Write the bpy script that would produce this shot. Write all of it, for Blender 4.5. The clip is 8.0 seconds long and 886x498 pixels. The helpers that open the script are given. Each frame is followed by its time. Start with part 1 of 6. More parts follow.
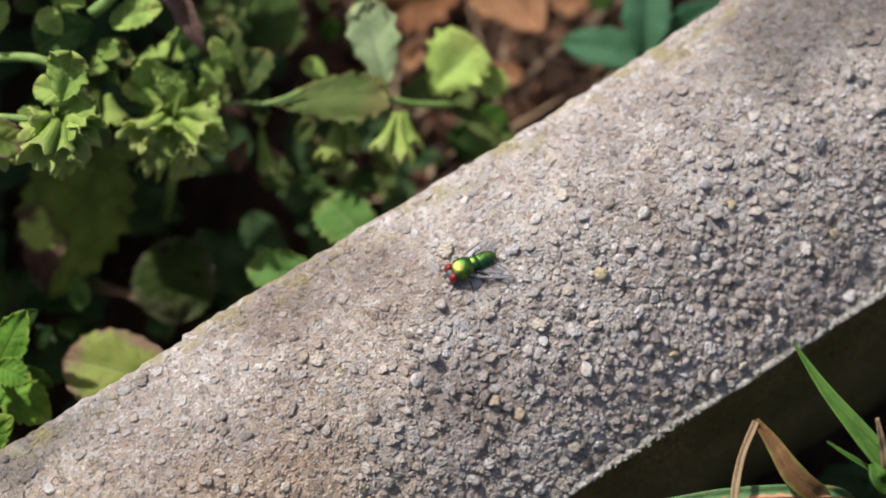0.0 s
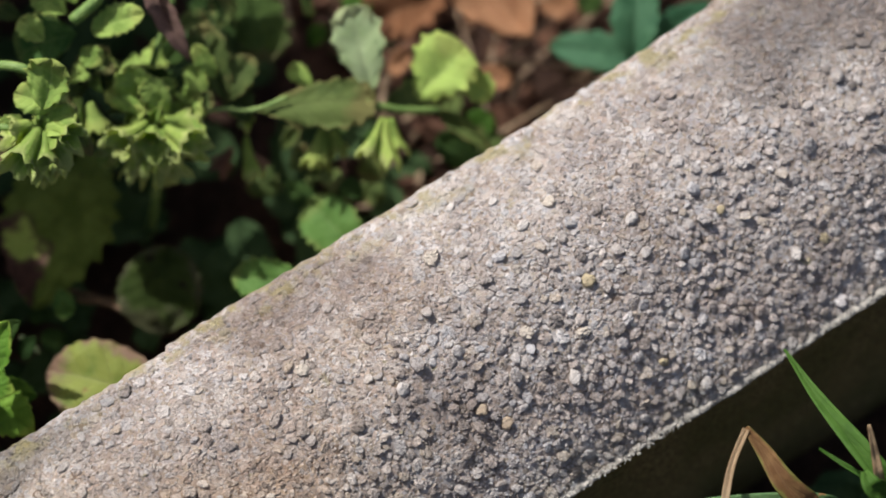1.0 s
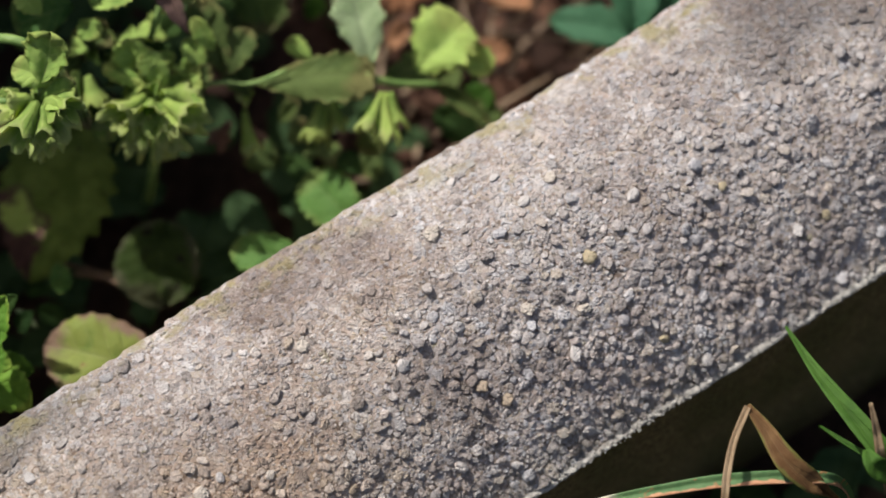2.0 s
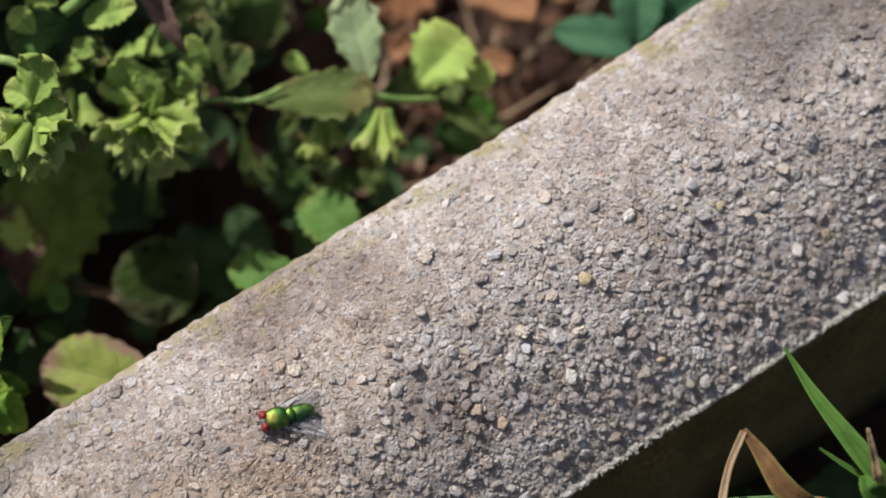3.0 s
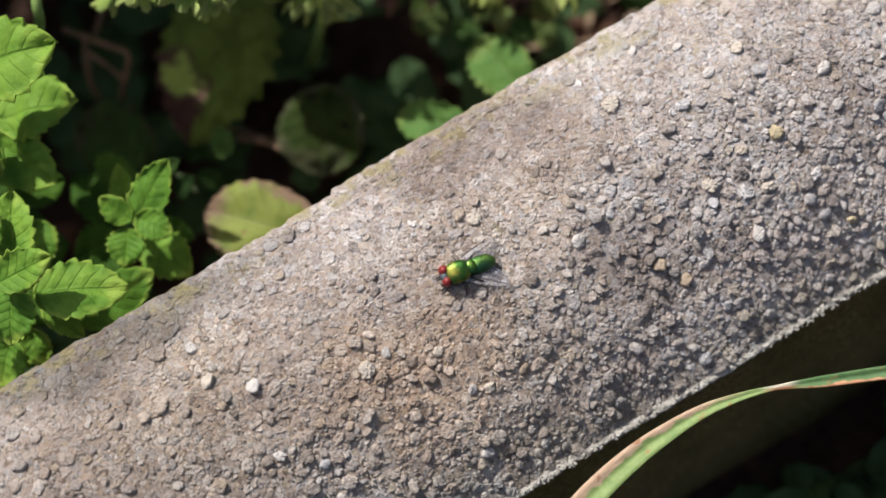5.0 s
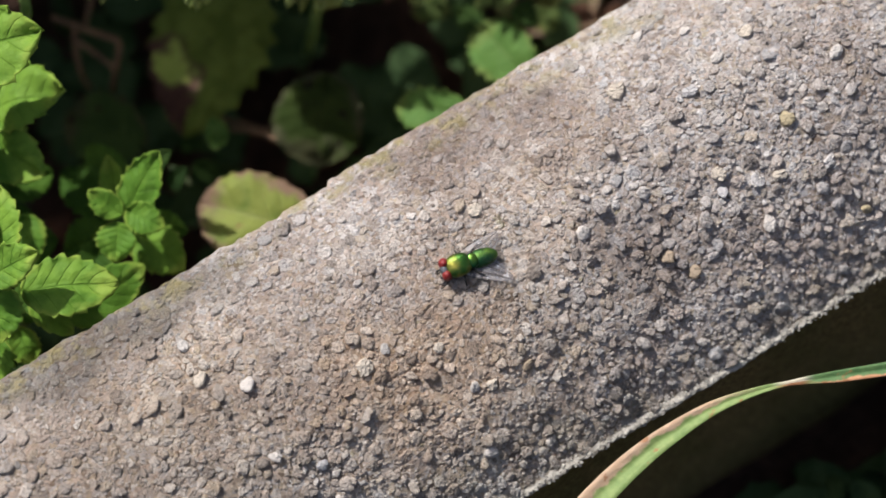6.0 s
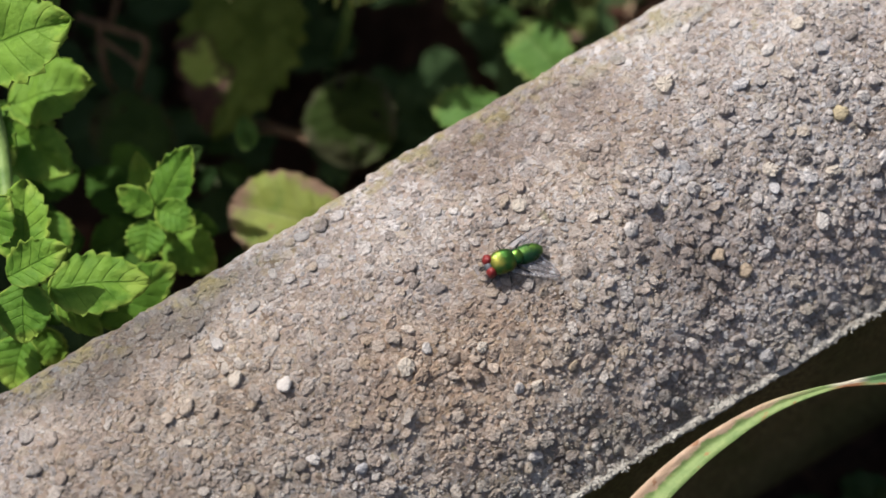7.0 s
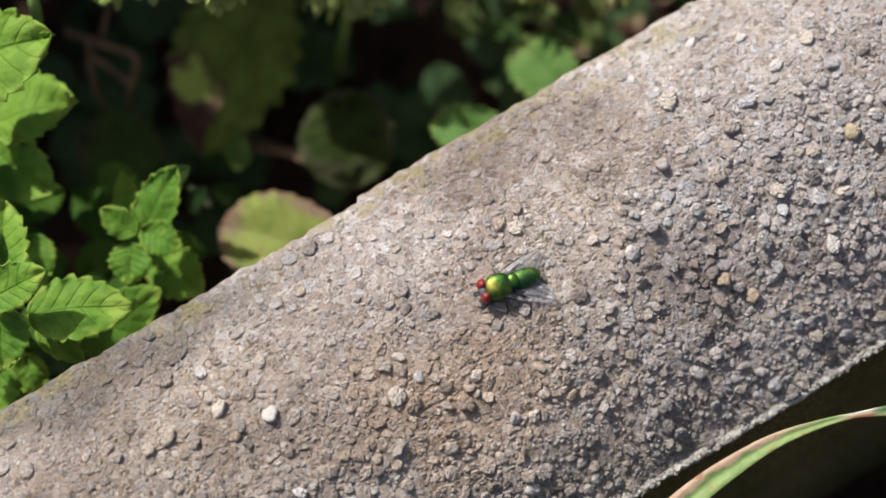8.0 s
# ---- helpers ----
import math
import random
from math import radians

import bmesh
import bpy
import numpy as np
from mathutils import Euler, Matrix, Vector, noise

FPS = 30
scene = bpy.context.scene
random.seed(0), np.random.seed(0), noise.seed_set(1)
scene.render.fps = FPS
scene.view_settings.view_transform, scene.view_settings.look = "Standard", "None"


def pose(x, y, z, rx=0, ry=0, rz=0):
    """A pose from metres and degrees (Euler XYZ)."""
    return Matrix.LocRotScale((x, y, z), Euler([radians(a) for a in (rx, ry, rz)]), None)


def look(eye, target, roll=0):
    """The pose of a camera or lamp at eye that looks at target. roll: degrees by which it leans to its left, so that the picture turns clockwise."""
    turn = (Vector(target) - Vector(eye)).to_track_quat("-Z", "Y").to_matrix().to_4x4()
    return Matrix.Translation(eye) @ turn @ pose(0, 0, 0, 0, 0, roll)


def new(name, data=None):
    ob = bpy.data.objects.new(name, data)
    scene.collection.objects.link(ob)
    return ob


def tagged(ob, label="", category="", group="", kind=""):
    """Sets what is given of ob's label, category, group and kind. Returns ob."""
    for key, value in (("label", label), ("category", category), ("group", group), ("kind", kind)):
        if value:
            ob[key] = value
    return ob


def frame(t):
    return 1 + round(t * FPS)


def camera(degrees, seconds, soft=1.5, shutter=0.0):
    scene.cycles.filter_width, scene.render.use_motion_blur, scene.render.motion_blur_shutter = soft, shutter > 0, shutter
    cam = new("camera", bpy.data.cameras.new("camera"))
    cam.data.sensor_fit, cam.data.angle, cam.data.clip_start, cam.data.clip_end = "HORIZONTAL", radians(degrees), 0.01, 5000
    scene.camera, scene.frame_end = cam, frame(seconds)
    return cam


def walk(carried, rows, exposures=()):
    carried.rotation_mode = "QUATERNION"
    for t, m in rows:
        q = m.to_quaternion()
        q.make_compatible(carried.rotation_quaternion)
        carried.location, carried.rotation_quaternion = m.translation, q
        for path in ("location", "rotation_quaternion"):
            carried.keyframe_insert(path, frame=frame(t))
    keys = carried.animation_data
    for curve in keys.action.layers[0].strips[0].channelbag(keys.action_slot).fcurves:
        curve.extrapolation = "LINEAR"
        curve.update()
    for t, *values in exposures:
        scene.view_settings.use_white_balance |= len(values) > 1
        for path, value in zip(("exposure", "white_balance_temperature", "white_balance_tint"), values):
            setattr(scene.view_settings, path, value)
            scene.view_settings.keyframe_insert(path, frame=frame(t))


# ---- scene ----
cam = camera(21, 8.0, 1.7, 0.0)
cam.data.dof.use_dof, cam.data.dof.aperture_fstop = True, 9.5
PATH = [
    (0, (-0.07142, -0.17980, 0.43408), (-0.00409, -0.00308, 0.08161), -9.815),
    (0.5, (-0.06706, -0.17994, 0.43333), (-0.00127, -0.00299, 0.08068), -10.351),
    (1, (-0.06754, -0.17871, 0.43004), (-0.00065, -0.00126, 0.07785), -10.389),
    (1.5, (-0.06586, -0.17412, 0.43143), (0.00335, 0.00405, 0.08005), -9.756),
    (1.7, (-0.06946, -0.17573, 0.42953), (-0.00056, -0.00025, 0.07675), -9.556),
    (2.8, (-0.05825, -0.17141, 0.42938), (-0.00088, -0.00064, 0.07225), -12.206),
    (3, (-0.05528, -0.17113, 0.42991), (0.00073, 0.00033, 0.07289), -12.663),
    (3.5, (-0.06556, -0.17299, 0.42454), (-0.02191, -0.00468, 0.06431), -15.549),
    (4, (-0.07293, -0.16975, 0.42130), (-0.03458, -0.00281, 0.05983), -16.273),
    (5.5, (-0.07157, -0.16328, 0.41085), (-0.03506, 0.00186, 0.04837), -16.244),
    (6, (-0.06972, -0.16015, 0.40446), (-0.03511, 0.00493, 0.04176), -17.173),
    (6.5, (-0.07340, -0.15752, 0.39820), (-0.03143, 0.01241, 0.03853), -15.196),
    (7, (-0.08103, -0.15884, 0.39073), (-0.03910, 0.01316, 0.03204), -15.345),
    (7.5, (-0.07840, -0.15690, 0.38346), (-0.03415, 0.01728, 0.02610), -15.484),
    (8, (-0.07343, -0.15512, 0.37755), (-0.03587, 0.02229, 0.02102), -16.860),
]
walk(cam, [(t, look(eye, target, roll)) for t, eye, target, roll in PATH], [(0.0, 0.26), (0.5, 0.28), (1.0, 0.22), (1.5, 0.12), (1.7, 0.14), (2.8, 0.21), (3.0, 0.21), (4.0, 0.28), (5.5, 0.30), (6.5, 0.17), (7.0, 0.19), (8.0, 0.29)])

# ---- light: a clear summer sky and the sun from behind the kerb ----
SUN_ELEVATION, SUN_AZIMUTH = 57.0, -18.0
world = bpy.data.worlds.new("world")
scene.world = world
world.use_nodes = True
sky = world.node_tree.nodes.new("ShaderNodeTexSky")
sky.sky_type, sky.sun_disc = "NISHITA", False
sky.sun_elevation, sky.sun_rotation = radians(SUN_ELEVATION), radians(SUN_AZIMUTH)
sky.dust_density, sky.ozone_density = 5.0, 0.4
background = world.node_tree.nodes["Background"]
background.inputs[1].default_value = 0.095
world.node_tree.links.new(sky.outputs[0], background.inputs[0])
sun = new("sun", bpy.data.lights.new("sun", "SUN"))
sun.data.energy, sun.data.angle, sun.data.color = 5.0, radians(0.6), (1.0, 0.985, 0.955)
sun_way = Vector((math.sin(radians(SUN_AZIMUTH)) * math.cos(radians(SUN_ELEVATION)),
                  math.cos(radians(SUN_AZIMUTH)) * math.cos(radians(SUN_ELEVATION)), math.sin(radians(SUN_ELEVATION))))
sun.matrix_world = look(sun_way * 3, (0, 0, 0))


# ---- materials ----
class Shader:
    """A node material with short calls for the nodes that it needs."""

    def __init__(self, name, rough=0.7, metal=0.0, spec=0.5):
        self.m = bpy.data.materials.new(name)
        self.m.use_nodes = True
        self.t = self.m.node_tree
        self.b = self.t.nodes["Principled BSDF"]
        self.b.inputs["Roughness"].default_value = rough
        self.b.inputs["Metallic"].default_value = metal
        self.b.inputs["Specular IOR Level"].default_value = spec

    def node(self, kind):
        return self.t.nodes.new(kind)

    def leaf_map(self):
        n = self.node("ShaderNodeUVMap")
        n.uv_map = "leaf"
        return n.outputs[0]

    def put(self, socket, value):
        if isinstance(value, bpy.types.NodeSocket):
            self.t.links.new(value, socket)
        elif isinstance(value, tuple) and len(value) == 3 and socket.type == "RGBA":
            socket.default_value = (*value, 1)
        else:
            socket.default_value = value

    def place(self):
        return self.node("ShaderNodeNewGeometry").outputs["Position"]

    def noise(self, scale, detail=3.0, rough=0.55, at=None, colour=False):
        n = self.node("ShaderNodeTexNoise")
        self.put(n.inputs["Vector"], at or self.place())
        n.inputs["Scale"].default_value, n.inputs["Detail"].default_value, n.inputs["Roughness"].default_value = scale, detail, rough
        return n.outputs["Color" if colour else "Fac"]

    def math(self, op, a, b=0.0, c=0.0):
        n = self.node("ShaderNodeMath")
        n.operation = op
        for socket, value in zip(n.inputs, (a, b, c)):
            self.put(socket, value)
        return n.outputs[0]

    def vec(self, op, a, b=(0, 0, 0)):
        n = self.node("ShaderNodeVectorMath")
        n.operation = op
        self.put(n.inputs[0], a)
        self.put(n.inputs[1], b)
        return n.outputs["Value" if op in ("LENGTH", "DOT_PRODUCT") else "Vector"]

    def step(self, value, low, high, to_low=0.0, to_high=1.0):
        n = self.node("ShaderNodeMapRange")
        n.interpolation_type = "SMOOTHSTEP"
        for socket, v in zip(n.inputs, (value, low, high, to_low, to_high)):
            self.put(socket, v)
        return n.outputs[0]

    def ramp(self, value, *stops, steps=False):
        n = self.node("ShaderNodeValToRGB")
        n.color_ramp.interpolation = "CONSTANT" if steps else "LINEAR"
        while len(n.color_ramp.elements) < len(stops):
            n.color_ramp.elements.new(0.5)
        for e, (at, colour) in zip(n.color_ramp.elements, stops):
            e.position, e.color = at, (*colour, 1)
        self.put(n.inputs[0], value)
        return n.outputs[0]

    def mix(self, amount, a, b, blend="MIX"):
        n = self.node("ShaderNodeMix")
        n.data_type, n.blend_type = "RGBA", blend
        self.put(n.inputs[0], amount)
        self.put(n.inputs[6], a)
        self.put(n.inputs[7], b)
        return n.outputs[2]

    def axis(self, vector, name):
        n = self.node("ShaderNodeSeparateXYZ")
        self.put(n.inputs[0], vector)
        return n.outputs[name]

    def colour(self, value):
        self.put(self.b.inputs["Base Color"], value)
        return self

    def bump(self, height, depth, strength=1.0):
        n = self.node("ShaderNodeBump")
        n.inputs["Strength"].default_value, n.inputs["Distance"].default_value = strength, depth
        self.put(n.inputs["Height"], height)
        self.put(self.b.inputs["Normal"], n.outputs[0])
        return self

    def see_through(self, colour, amount):
        """Light that comes through a thin leaf."""
        glow = self.node("ShaderNodeBsdfTranslucent")
        self.put(glow.inputs["Color"], colour)
        both = self.node("ShaderNodeMixShader")
        both.inputs[0].default_value = amount
        self.t.links.new(self.b.outputs[0], both.inputs[1])
        self.t.links.new(glow.outputs[0], both.inputs[2])
        self.t.links.new(both.outputs[0], self.t.nodes["Material Output"].inputs[0])
        return self


# Old stains on the kerb: centre, half-lengths, tint, strength.
STAINS = [
    ((-0.048, -0.029), (0.036, 0.018), (1.0, 0.95, 0.86), 0.7),
    ((-0.050, -0.024), (0.019, 0.012), (1.0, 0.86, 0.73), 0.7),
    ((-0.030, -0.010), (0.020, 0.014), (1.0, 0.92, 0.82), 0.5),
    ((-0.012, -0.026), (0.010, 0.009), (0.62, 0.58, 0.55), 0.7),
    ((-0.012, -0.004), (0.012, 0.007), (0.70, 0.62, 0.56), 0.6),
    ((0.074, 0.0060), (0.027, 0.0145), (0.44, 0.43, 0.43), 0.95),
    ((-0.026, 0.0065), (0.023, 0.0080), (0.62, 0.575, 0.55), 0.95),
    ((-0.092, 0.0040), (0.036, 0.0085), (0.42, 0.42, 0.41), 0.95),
    ((-0.070, -0.012), (0.030, 0.016), (1.0, 0.94, 0.84), 0.5),
    ((-0.096, -0.017), (0.030, 0.024), (0.82, 0.77, 0.70), 0.9),
]


def stained_and_shaded(s, colour):
    """The same weathering and painted rim shade over the matrix and its stones."""
    at = s.place()
    chalk = s.math("MULTIPLY", s.step(s.noise(240.0, 5.0, 0.65), 0.53, 0.64), s.step(s.noise(1700.0, 4.0, 0.7), 0.40, 0.58))
    colour = s.mix(s.math("MULTIPLY", chalk, 0.55), colour, (0.66, 0.615, 0.58))
    wander = s.vec("MULTIPLY", s.vec("SUBTRACT", s.noise(110.0, 4.0, 0.6, colour=True), (0.5, 0.5, 0.5)), (0.018, 0.018, 0.0))
    at = s.vec("ADD", at, wander)
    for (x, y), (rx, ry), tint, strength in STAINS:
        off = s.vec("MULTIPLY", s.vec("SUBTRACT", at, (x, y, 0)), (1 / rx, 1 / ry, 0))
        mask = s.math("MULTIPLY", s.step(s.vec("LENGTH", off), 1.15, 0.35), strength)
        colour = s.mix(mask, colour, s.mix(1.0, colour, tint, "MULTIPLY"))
    broad = s.step(s.noise(75.0, 4.0, 0.62), 0.36, 0.62)
    colour = s.mix(broad, s.mix(1.0, colour, (0.82, 0.79, 0.78), "MULTIPLY"), colour)
    # grey-green algae in patches along the front rim, with shade painted in
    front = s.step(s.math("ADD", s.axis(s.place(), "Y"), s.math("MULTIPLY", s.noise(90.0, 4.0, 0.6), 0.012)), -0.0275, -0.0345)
    grime_shade = s.math("MULTIPLY", front, s.step(s.noise(260.0, 4.0, 0.65), 0.40, 0.60, 0.25, 0.75))
    colour = s.mix(grime_shade, colour, s.mix(1.0, colour, (0.60, 0.62, 0.57), "MULTIPLY"))
    # yellow lichen, thickest along the back edge
    back = s.math("SUBTRACT", s.axis(s.place(), "Y"), s.math("MULTIPLY", s.axis(s.place(), "X"), 0.055))
    rim = s.step(back, 0.0045, 0.0115)
    crust = s.step(s.noise(190.0, 4.0, 0.65), 0.47, 0.62)
    spots = s.step(s.noise(330.0, 2.0, 0.6), 0.70, 0.76)
    mask = s.math("MINIMUM", s.math("ADD", s.math("MULTIPLY", s.math("MULTIPLY", rim, crust), 0.72), s.math("MULTIPLY", spots, 0.5)), 1.0)
    return s.mix(mask, colour, s.mix(s.noise(700.0), (0.24, 0.20, 0.07), (0.36, 0.32, 0.15)))


def mosaic(s, scale, *stops):
    """Grains ground flush, each of its own colour, with ragged outlines."""
    n = s.node("ShaderNodeTexVoronoi")
    shake = s.vec("MULTIPLY", s.vec("SUBTRACT", s.noise(scale * 1.6, 3.0, 0.6, colour=True), (0.5, 0.5, 0.5)), (0.8 / scale, 0.8 / scale, 0.8 / scale))
    s.put(n.inputs["Vector"], s.vec("ADD", s.place(), shake))
    n.inputs["Scale"].default_value = scale
    return s.ramp(s.axis(n.outputs["Color"], "X"), *stops, steps=True)


GRAINS = ((0.0, (0.230, 0.176, 0.140)), (0.10, (0.369, 0.310, 0.270)), (0.24, (0.441, 0.370, 0.295)), (0.36, (0.497, 0.410, 0.359)), (0.52, (0.406, 0.356, 0.332)), (0.66, (0.534, 0.477, 0.441)), (0.80, (0.461, 0.446, 0.459)), (0.93, (0.663, 0.630, 0.620)))
s = Shader("weathered_concrete", 0.85, spec=0.35)
tone = s.mix(s.step(s.noise(420.0, 3.0), 0.42, 0.58), mosaic(s, 1500.0, *GRAINS), mosaic(s, 750.0, *GRAINS))
tone = s.mix(s.step(s.noise(1900.0, 5.0, 0.7), 0.45, 0.62, 0.0, 0.45), tone, s.mix(1.0, tone, (0.70, 0.66, 0.62), "MULTIPLY"))
tone = s.mix(s.step(s.noise(130.0, 4.0), 0.45, 0.62, 0.0, 0.25), tone, (0.46, 0.405, 0.36))
s.colour(stained_and_shaded(s, tone))
s.bump(s.noise(1400.0, 6.0, 0.75), 0.0007)
CONCRETE = s.m

s = Shader("exposed_aggregate", 0.62, spec=0.6)
pick = s.math("FRACT", s.math("ADD", s.node("ShaderNodeNewGeometry").outputs["Random Per Island"], s.node("ShaderNodeObjectInfo").outputs["Random"]))
tone = s.ramp(pick, (0.0, (0.180, 0.145, 0.124)), (0.09, (0.327, 0.275, 0.243)), (0.22, (0.449, 0.375, 0.331)), (0.36, (0.351, 0.320, 0.310)), (0.48, (0.531, 0.465, 0.424)),
              (0.62, (0.458, 0.380, 0.295)), (0.70, (0.449, 0.440, 0.450)), (0.80, (0.580, 0.538, 0.510)), (0.93, (0.680, 0.650, 0.640)), steps=True)
film = s.step(s.noise(620.0, 4.0, 0.7), 0.42, 0.62, 0.0, 0.42)
tone = s.mix(film, tone, mosaic(s, 1500.0, *GRAINS))
tone = s.mix(s.step(s.noise(2600.0, 5.0, 0.75), 0.36, 0.56), s.mix(1.0, tone, (0.76, 0.73, 0.72), "MULTIPLY"), s.mix(0.20, tone, (0.80, 0.77, 0.75)))
s.colour(stained_and_shaded(s, tone))
s.put(s.b.inputs["Roughness"], s.step(s.noise(1100.0, 2.0), 0.35, 0.65, 0.28, 0.80))
s.bump(s.noise(1900.0, 5.0, 0.7), 0.0008)
PEBBLE = s.m


def stone_tint(name, colour):
    s = Shader(name, 0.6, spec=0.4)
    s.colour(s.mix(s.step(s.noise(1500.0, 4.0), 0.35, 0.7, 0.0, 0.5), colour, tuple(c * 0.7 for c in colour)))
    s.bump(s.noise(2600.0, 3.0), 0.0004)
    return s.m


CREAM_STONE = stone_tint("cream_pebble", (0.47, 0.41, 0.345))
OCHRE_STONE = stone_tint("ochre_pebble", (0.40, 0.33, 0.21))
BLUE_STONE = stone_tint("blue_grey_pebble", (0.40, 0.385, 0.39))
WHITE_STONE = stone_tint("white_pebble", (0.50, 0.46, 0.43))
BROWN_STONE = stone_tint("brown_pebble", (0.36, 0.28, 0.20))

s = Shader("pale_mortar", 0.9, spec=0.2)
s.colour(s.ramp(s.noise(900.0, 5.0, 0.7), (0.3, (0.22, 0.20, 0.17)), (0.6, (0.52, 0.49, 0.44))))
s.bump(s.noise(1800.0, 4.0, 0.7), 0.0006)
MORTAR = s.m

# Kerb's side face: shade and warm bounced light are put into the brown.
s = Shader("shaded_concrete", 0.9, spec=0.15)
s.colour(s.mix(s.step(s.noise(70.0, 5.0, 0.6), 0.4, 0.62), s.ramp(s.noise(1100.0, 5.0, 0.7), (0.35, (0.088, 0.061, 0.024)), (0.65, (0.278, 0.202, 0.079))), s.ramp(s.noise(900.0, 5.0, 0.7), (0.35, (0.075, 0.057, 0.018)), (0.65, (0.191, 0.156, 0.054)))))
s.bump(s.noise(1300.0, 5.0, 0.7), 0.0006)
SHADED_CONCRETE = s.m

s = Shader("garden_soil", 0.95, spec=0.04)
s.colour(s.ramp(s.noise(260.0, 6.0, 0.7), (0.3, (0.032, 0.020, 0.016)), (0.55, (0.072, 0.042, 0.031)), (0.75, (0.13, 0.075, 0.052))))
s.bump(s.noise(420.0, 6.0, 0.7), 0.004)
SOIL = s.m


def leaf_shader(name, low, high, vein, edge=None, edge_amount=0.0, spots=None, rough=0.6, through_amount=0.3, spot_limit=0.64, gloss=0.16):
    """A leaf: mottled blade, paler veins, a tinted margin and spots. The map runs along the leaf (u) and across it (v)."""
    s = Shader(name, rough, spec=gloss)
    at = s.leaf_map()
    u, v = s.axis(at, "X"), s.math("ABSOLUTE", s.math("SUBTRACT", s.math("MULTIPLY", s.axis(at, "Y"), 2.0), 1.0))
    one = s.node("ShaderNodeObjectInfo").outputs["Random"]
    tone = s.mix(s.step(s.math("ADD", s.noise(260.0, 4.0, 0.6), s.math("MULTIPLY", s.math("SUBTRACT", one, 0.5), 0.35)), 0.3, 0.7), low, high)
    mid = s.step(v, 0.06, 0.015)
    wave = s.math("ABSOLUTE", s.math("SUBTRACT", s.math("FRACT", s.math("ADD", s.math("SUBTRACT", s.math("MULTIPLY", u, 6.0), s.math("MULTIPLY", v, 1.6)), 0.5)), 0.5))
    side = s.math("MULTIPLY", s.step(wave, 0.10, 0.0), s.step(v, 0.95, 0.55))
    lines = s.math("MAXIMUM", mid, s.math("MULTIPLY", side, 0.7))
    tone = s.mix(s.math("MULTIPLY", lines, 0.38), tone, vein)
    if edge:
        reach = s.math("ADD", v, s.math("MULTIPLY", s.math("SUBTRACT", s.noise(210.0, 3.0), 0.5), 1.1))
        tip = s.step(s.math("ADD", u, s.math("MULTIPLY", s.math("SUBTRACT", s.noise(180.0, 3.0), 0.5), 0.9)), 0.72, 0.98)
        tone = s.mix(s.math("MULTIPLY", s.math("MAXIMUM", s.step(reach, 0.75, 1.05), tip), edge_amount), tone, edge)
    if spots:
        tone = s.mix(s.step(s.noise(300.0, 3.0, 0.6), spot_limit, spot_limit + 0.05), tone, spots)
    s.colour(tone)
    s.bump(s.math("SUBTRACT", s.noise(1200.0, 3.0), s.math("MULTIPLY", lines, 0.7)), 0.00030, 0.8)
    s.see_through(s.mix(1.0, tone, (1.5, 1.45, 0.7), "MULTIPLY"), through_amount)
    return s.m


LEAF_MINT = leaf_shader("mint_leaf", (0.090, 0.20, 0.022), (0.175, 0.31, 0.04), (0.105, 0.22, 0.022), (0.36, 0.44, 0.08), 0.5)
# Lower leaves: mint green with the shade of the shoots in its colour.
LEAF_LOW_SHADE = leaf_shader("shaded_lower_leaf", (0.035, 0.086, 0.009), (0.070, 0.148, 0.017), (0.027, 0.070, 0.008), rough=0.7)
# Inner leaves: deep green, darkened in colour for shade among the foliage.
LEAF_DEEP_SHADE = leaf_shader("deep_green_shaded_leaf", (0.020, 0.044, 0.012), (0.042, 0.078, 0.019), (0.055, 0.095, 0.030), rough=0.8, gloss=0.08)
# Undergrowth leaf, dim and dull: its shade is part of the green.
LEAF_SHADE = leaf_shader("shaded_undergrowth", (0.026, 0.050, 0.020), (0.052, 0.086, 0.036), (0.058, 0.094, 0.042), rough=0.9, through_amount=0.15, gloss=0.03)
LEAF_HERB = leaf_shader("hairy_herb_leaf", (0.175, 0.279, 0.058), (0.337, 0.454, 0.116), (0.419, 0.523, 0.186), (0.349, 0.279, 0.093), 0.28, rough=0.75)
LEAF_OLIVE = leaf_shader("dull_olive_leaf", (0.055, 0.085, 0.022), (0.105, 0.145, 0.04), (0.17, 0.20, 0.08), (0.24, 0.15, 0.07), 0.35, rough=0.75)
LEAF_PALE = leaf_shader("pale_leaf_underside", (0.22, 0.30, 0.14), (0.31, 0.39, 0.21), (0.38, 0.44, 0.27), (0.36, 0.32, 0.16), 0.3, rough=0.8)
LEAF_ROUND = leaf_shader("rounded_weed_leaf", (0.05, 0.12, 0.025), (0.10, 0.20, 0.045), (0.20, 0.29, 0.10), (0.22, 0.24, 0.07), 0.4)
LEAF_DARK = leaf_shader("spotted_dark_leaf", (0.036, 0.064, 0.018), (0.066, 0.105, 0.028), (0.068, 0.11, 0.032), (0.075, 0.045, 0.034), 0.5, (0.038, 0.019, 0.013), spot_limit=0.66, rough=0.8, gloss=0.05)
LEAF_YELLOW = leaf_shader("yellowing_leaf", (0.12, 0.185, 0.036), (0.22, 0.255, 0.058), (0.28, 0.30, 0.12), (0.22, 0.13, 0.10), 0.9, (0.216, 0.144, 0.058), spot_limit=0.62)
LEAF_BLUE = leaf_shader("blue_green_leaf", (0.024, 0.085, 0.040), (0.050, 0.130, 0.066), (0.09, 0.17, 0.10), rough=0.65)
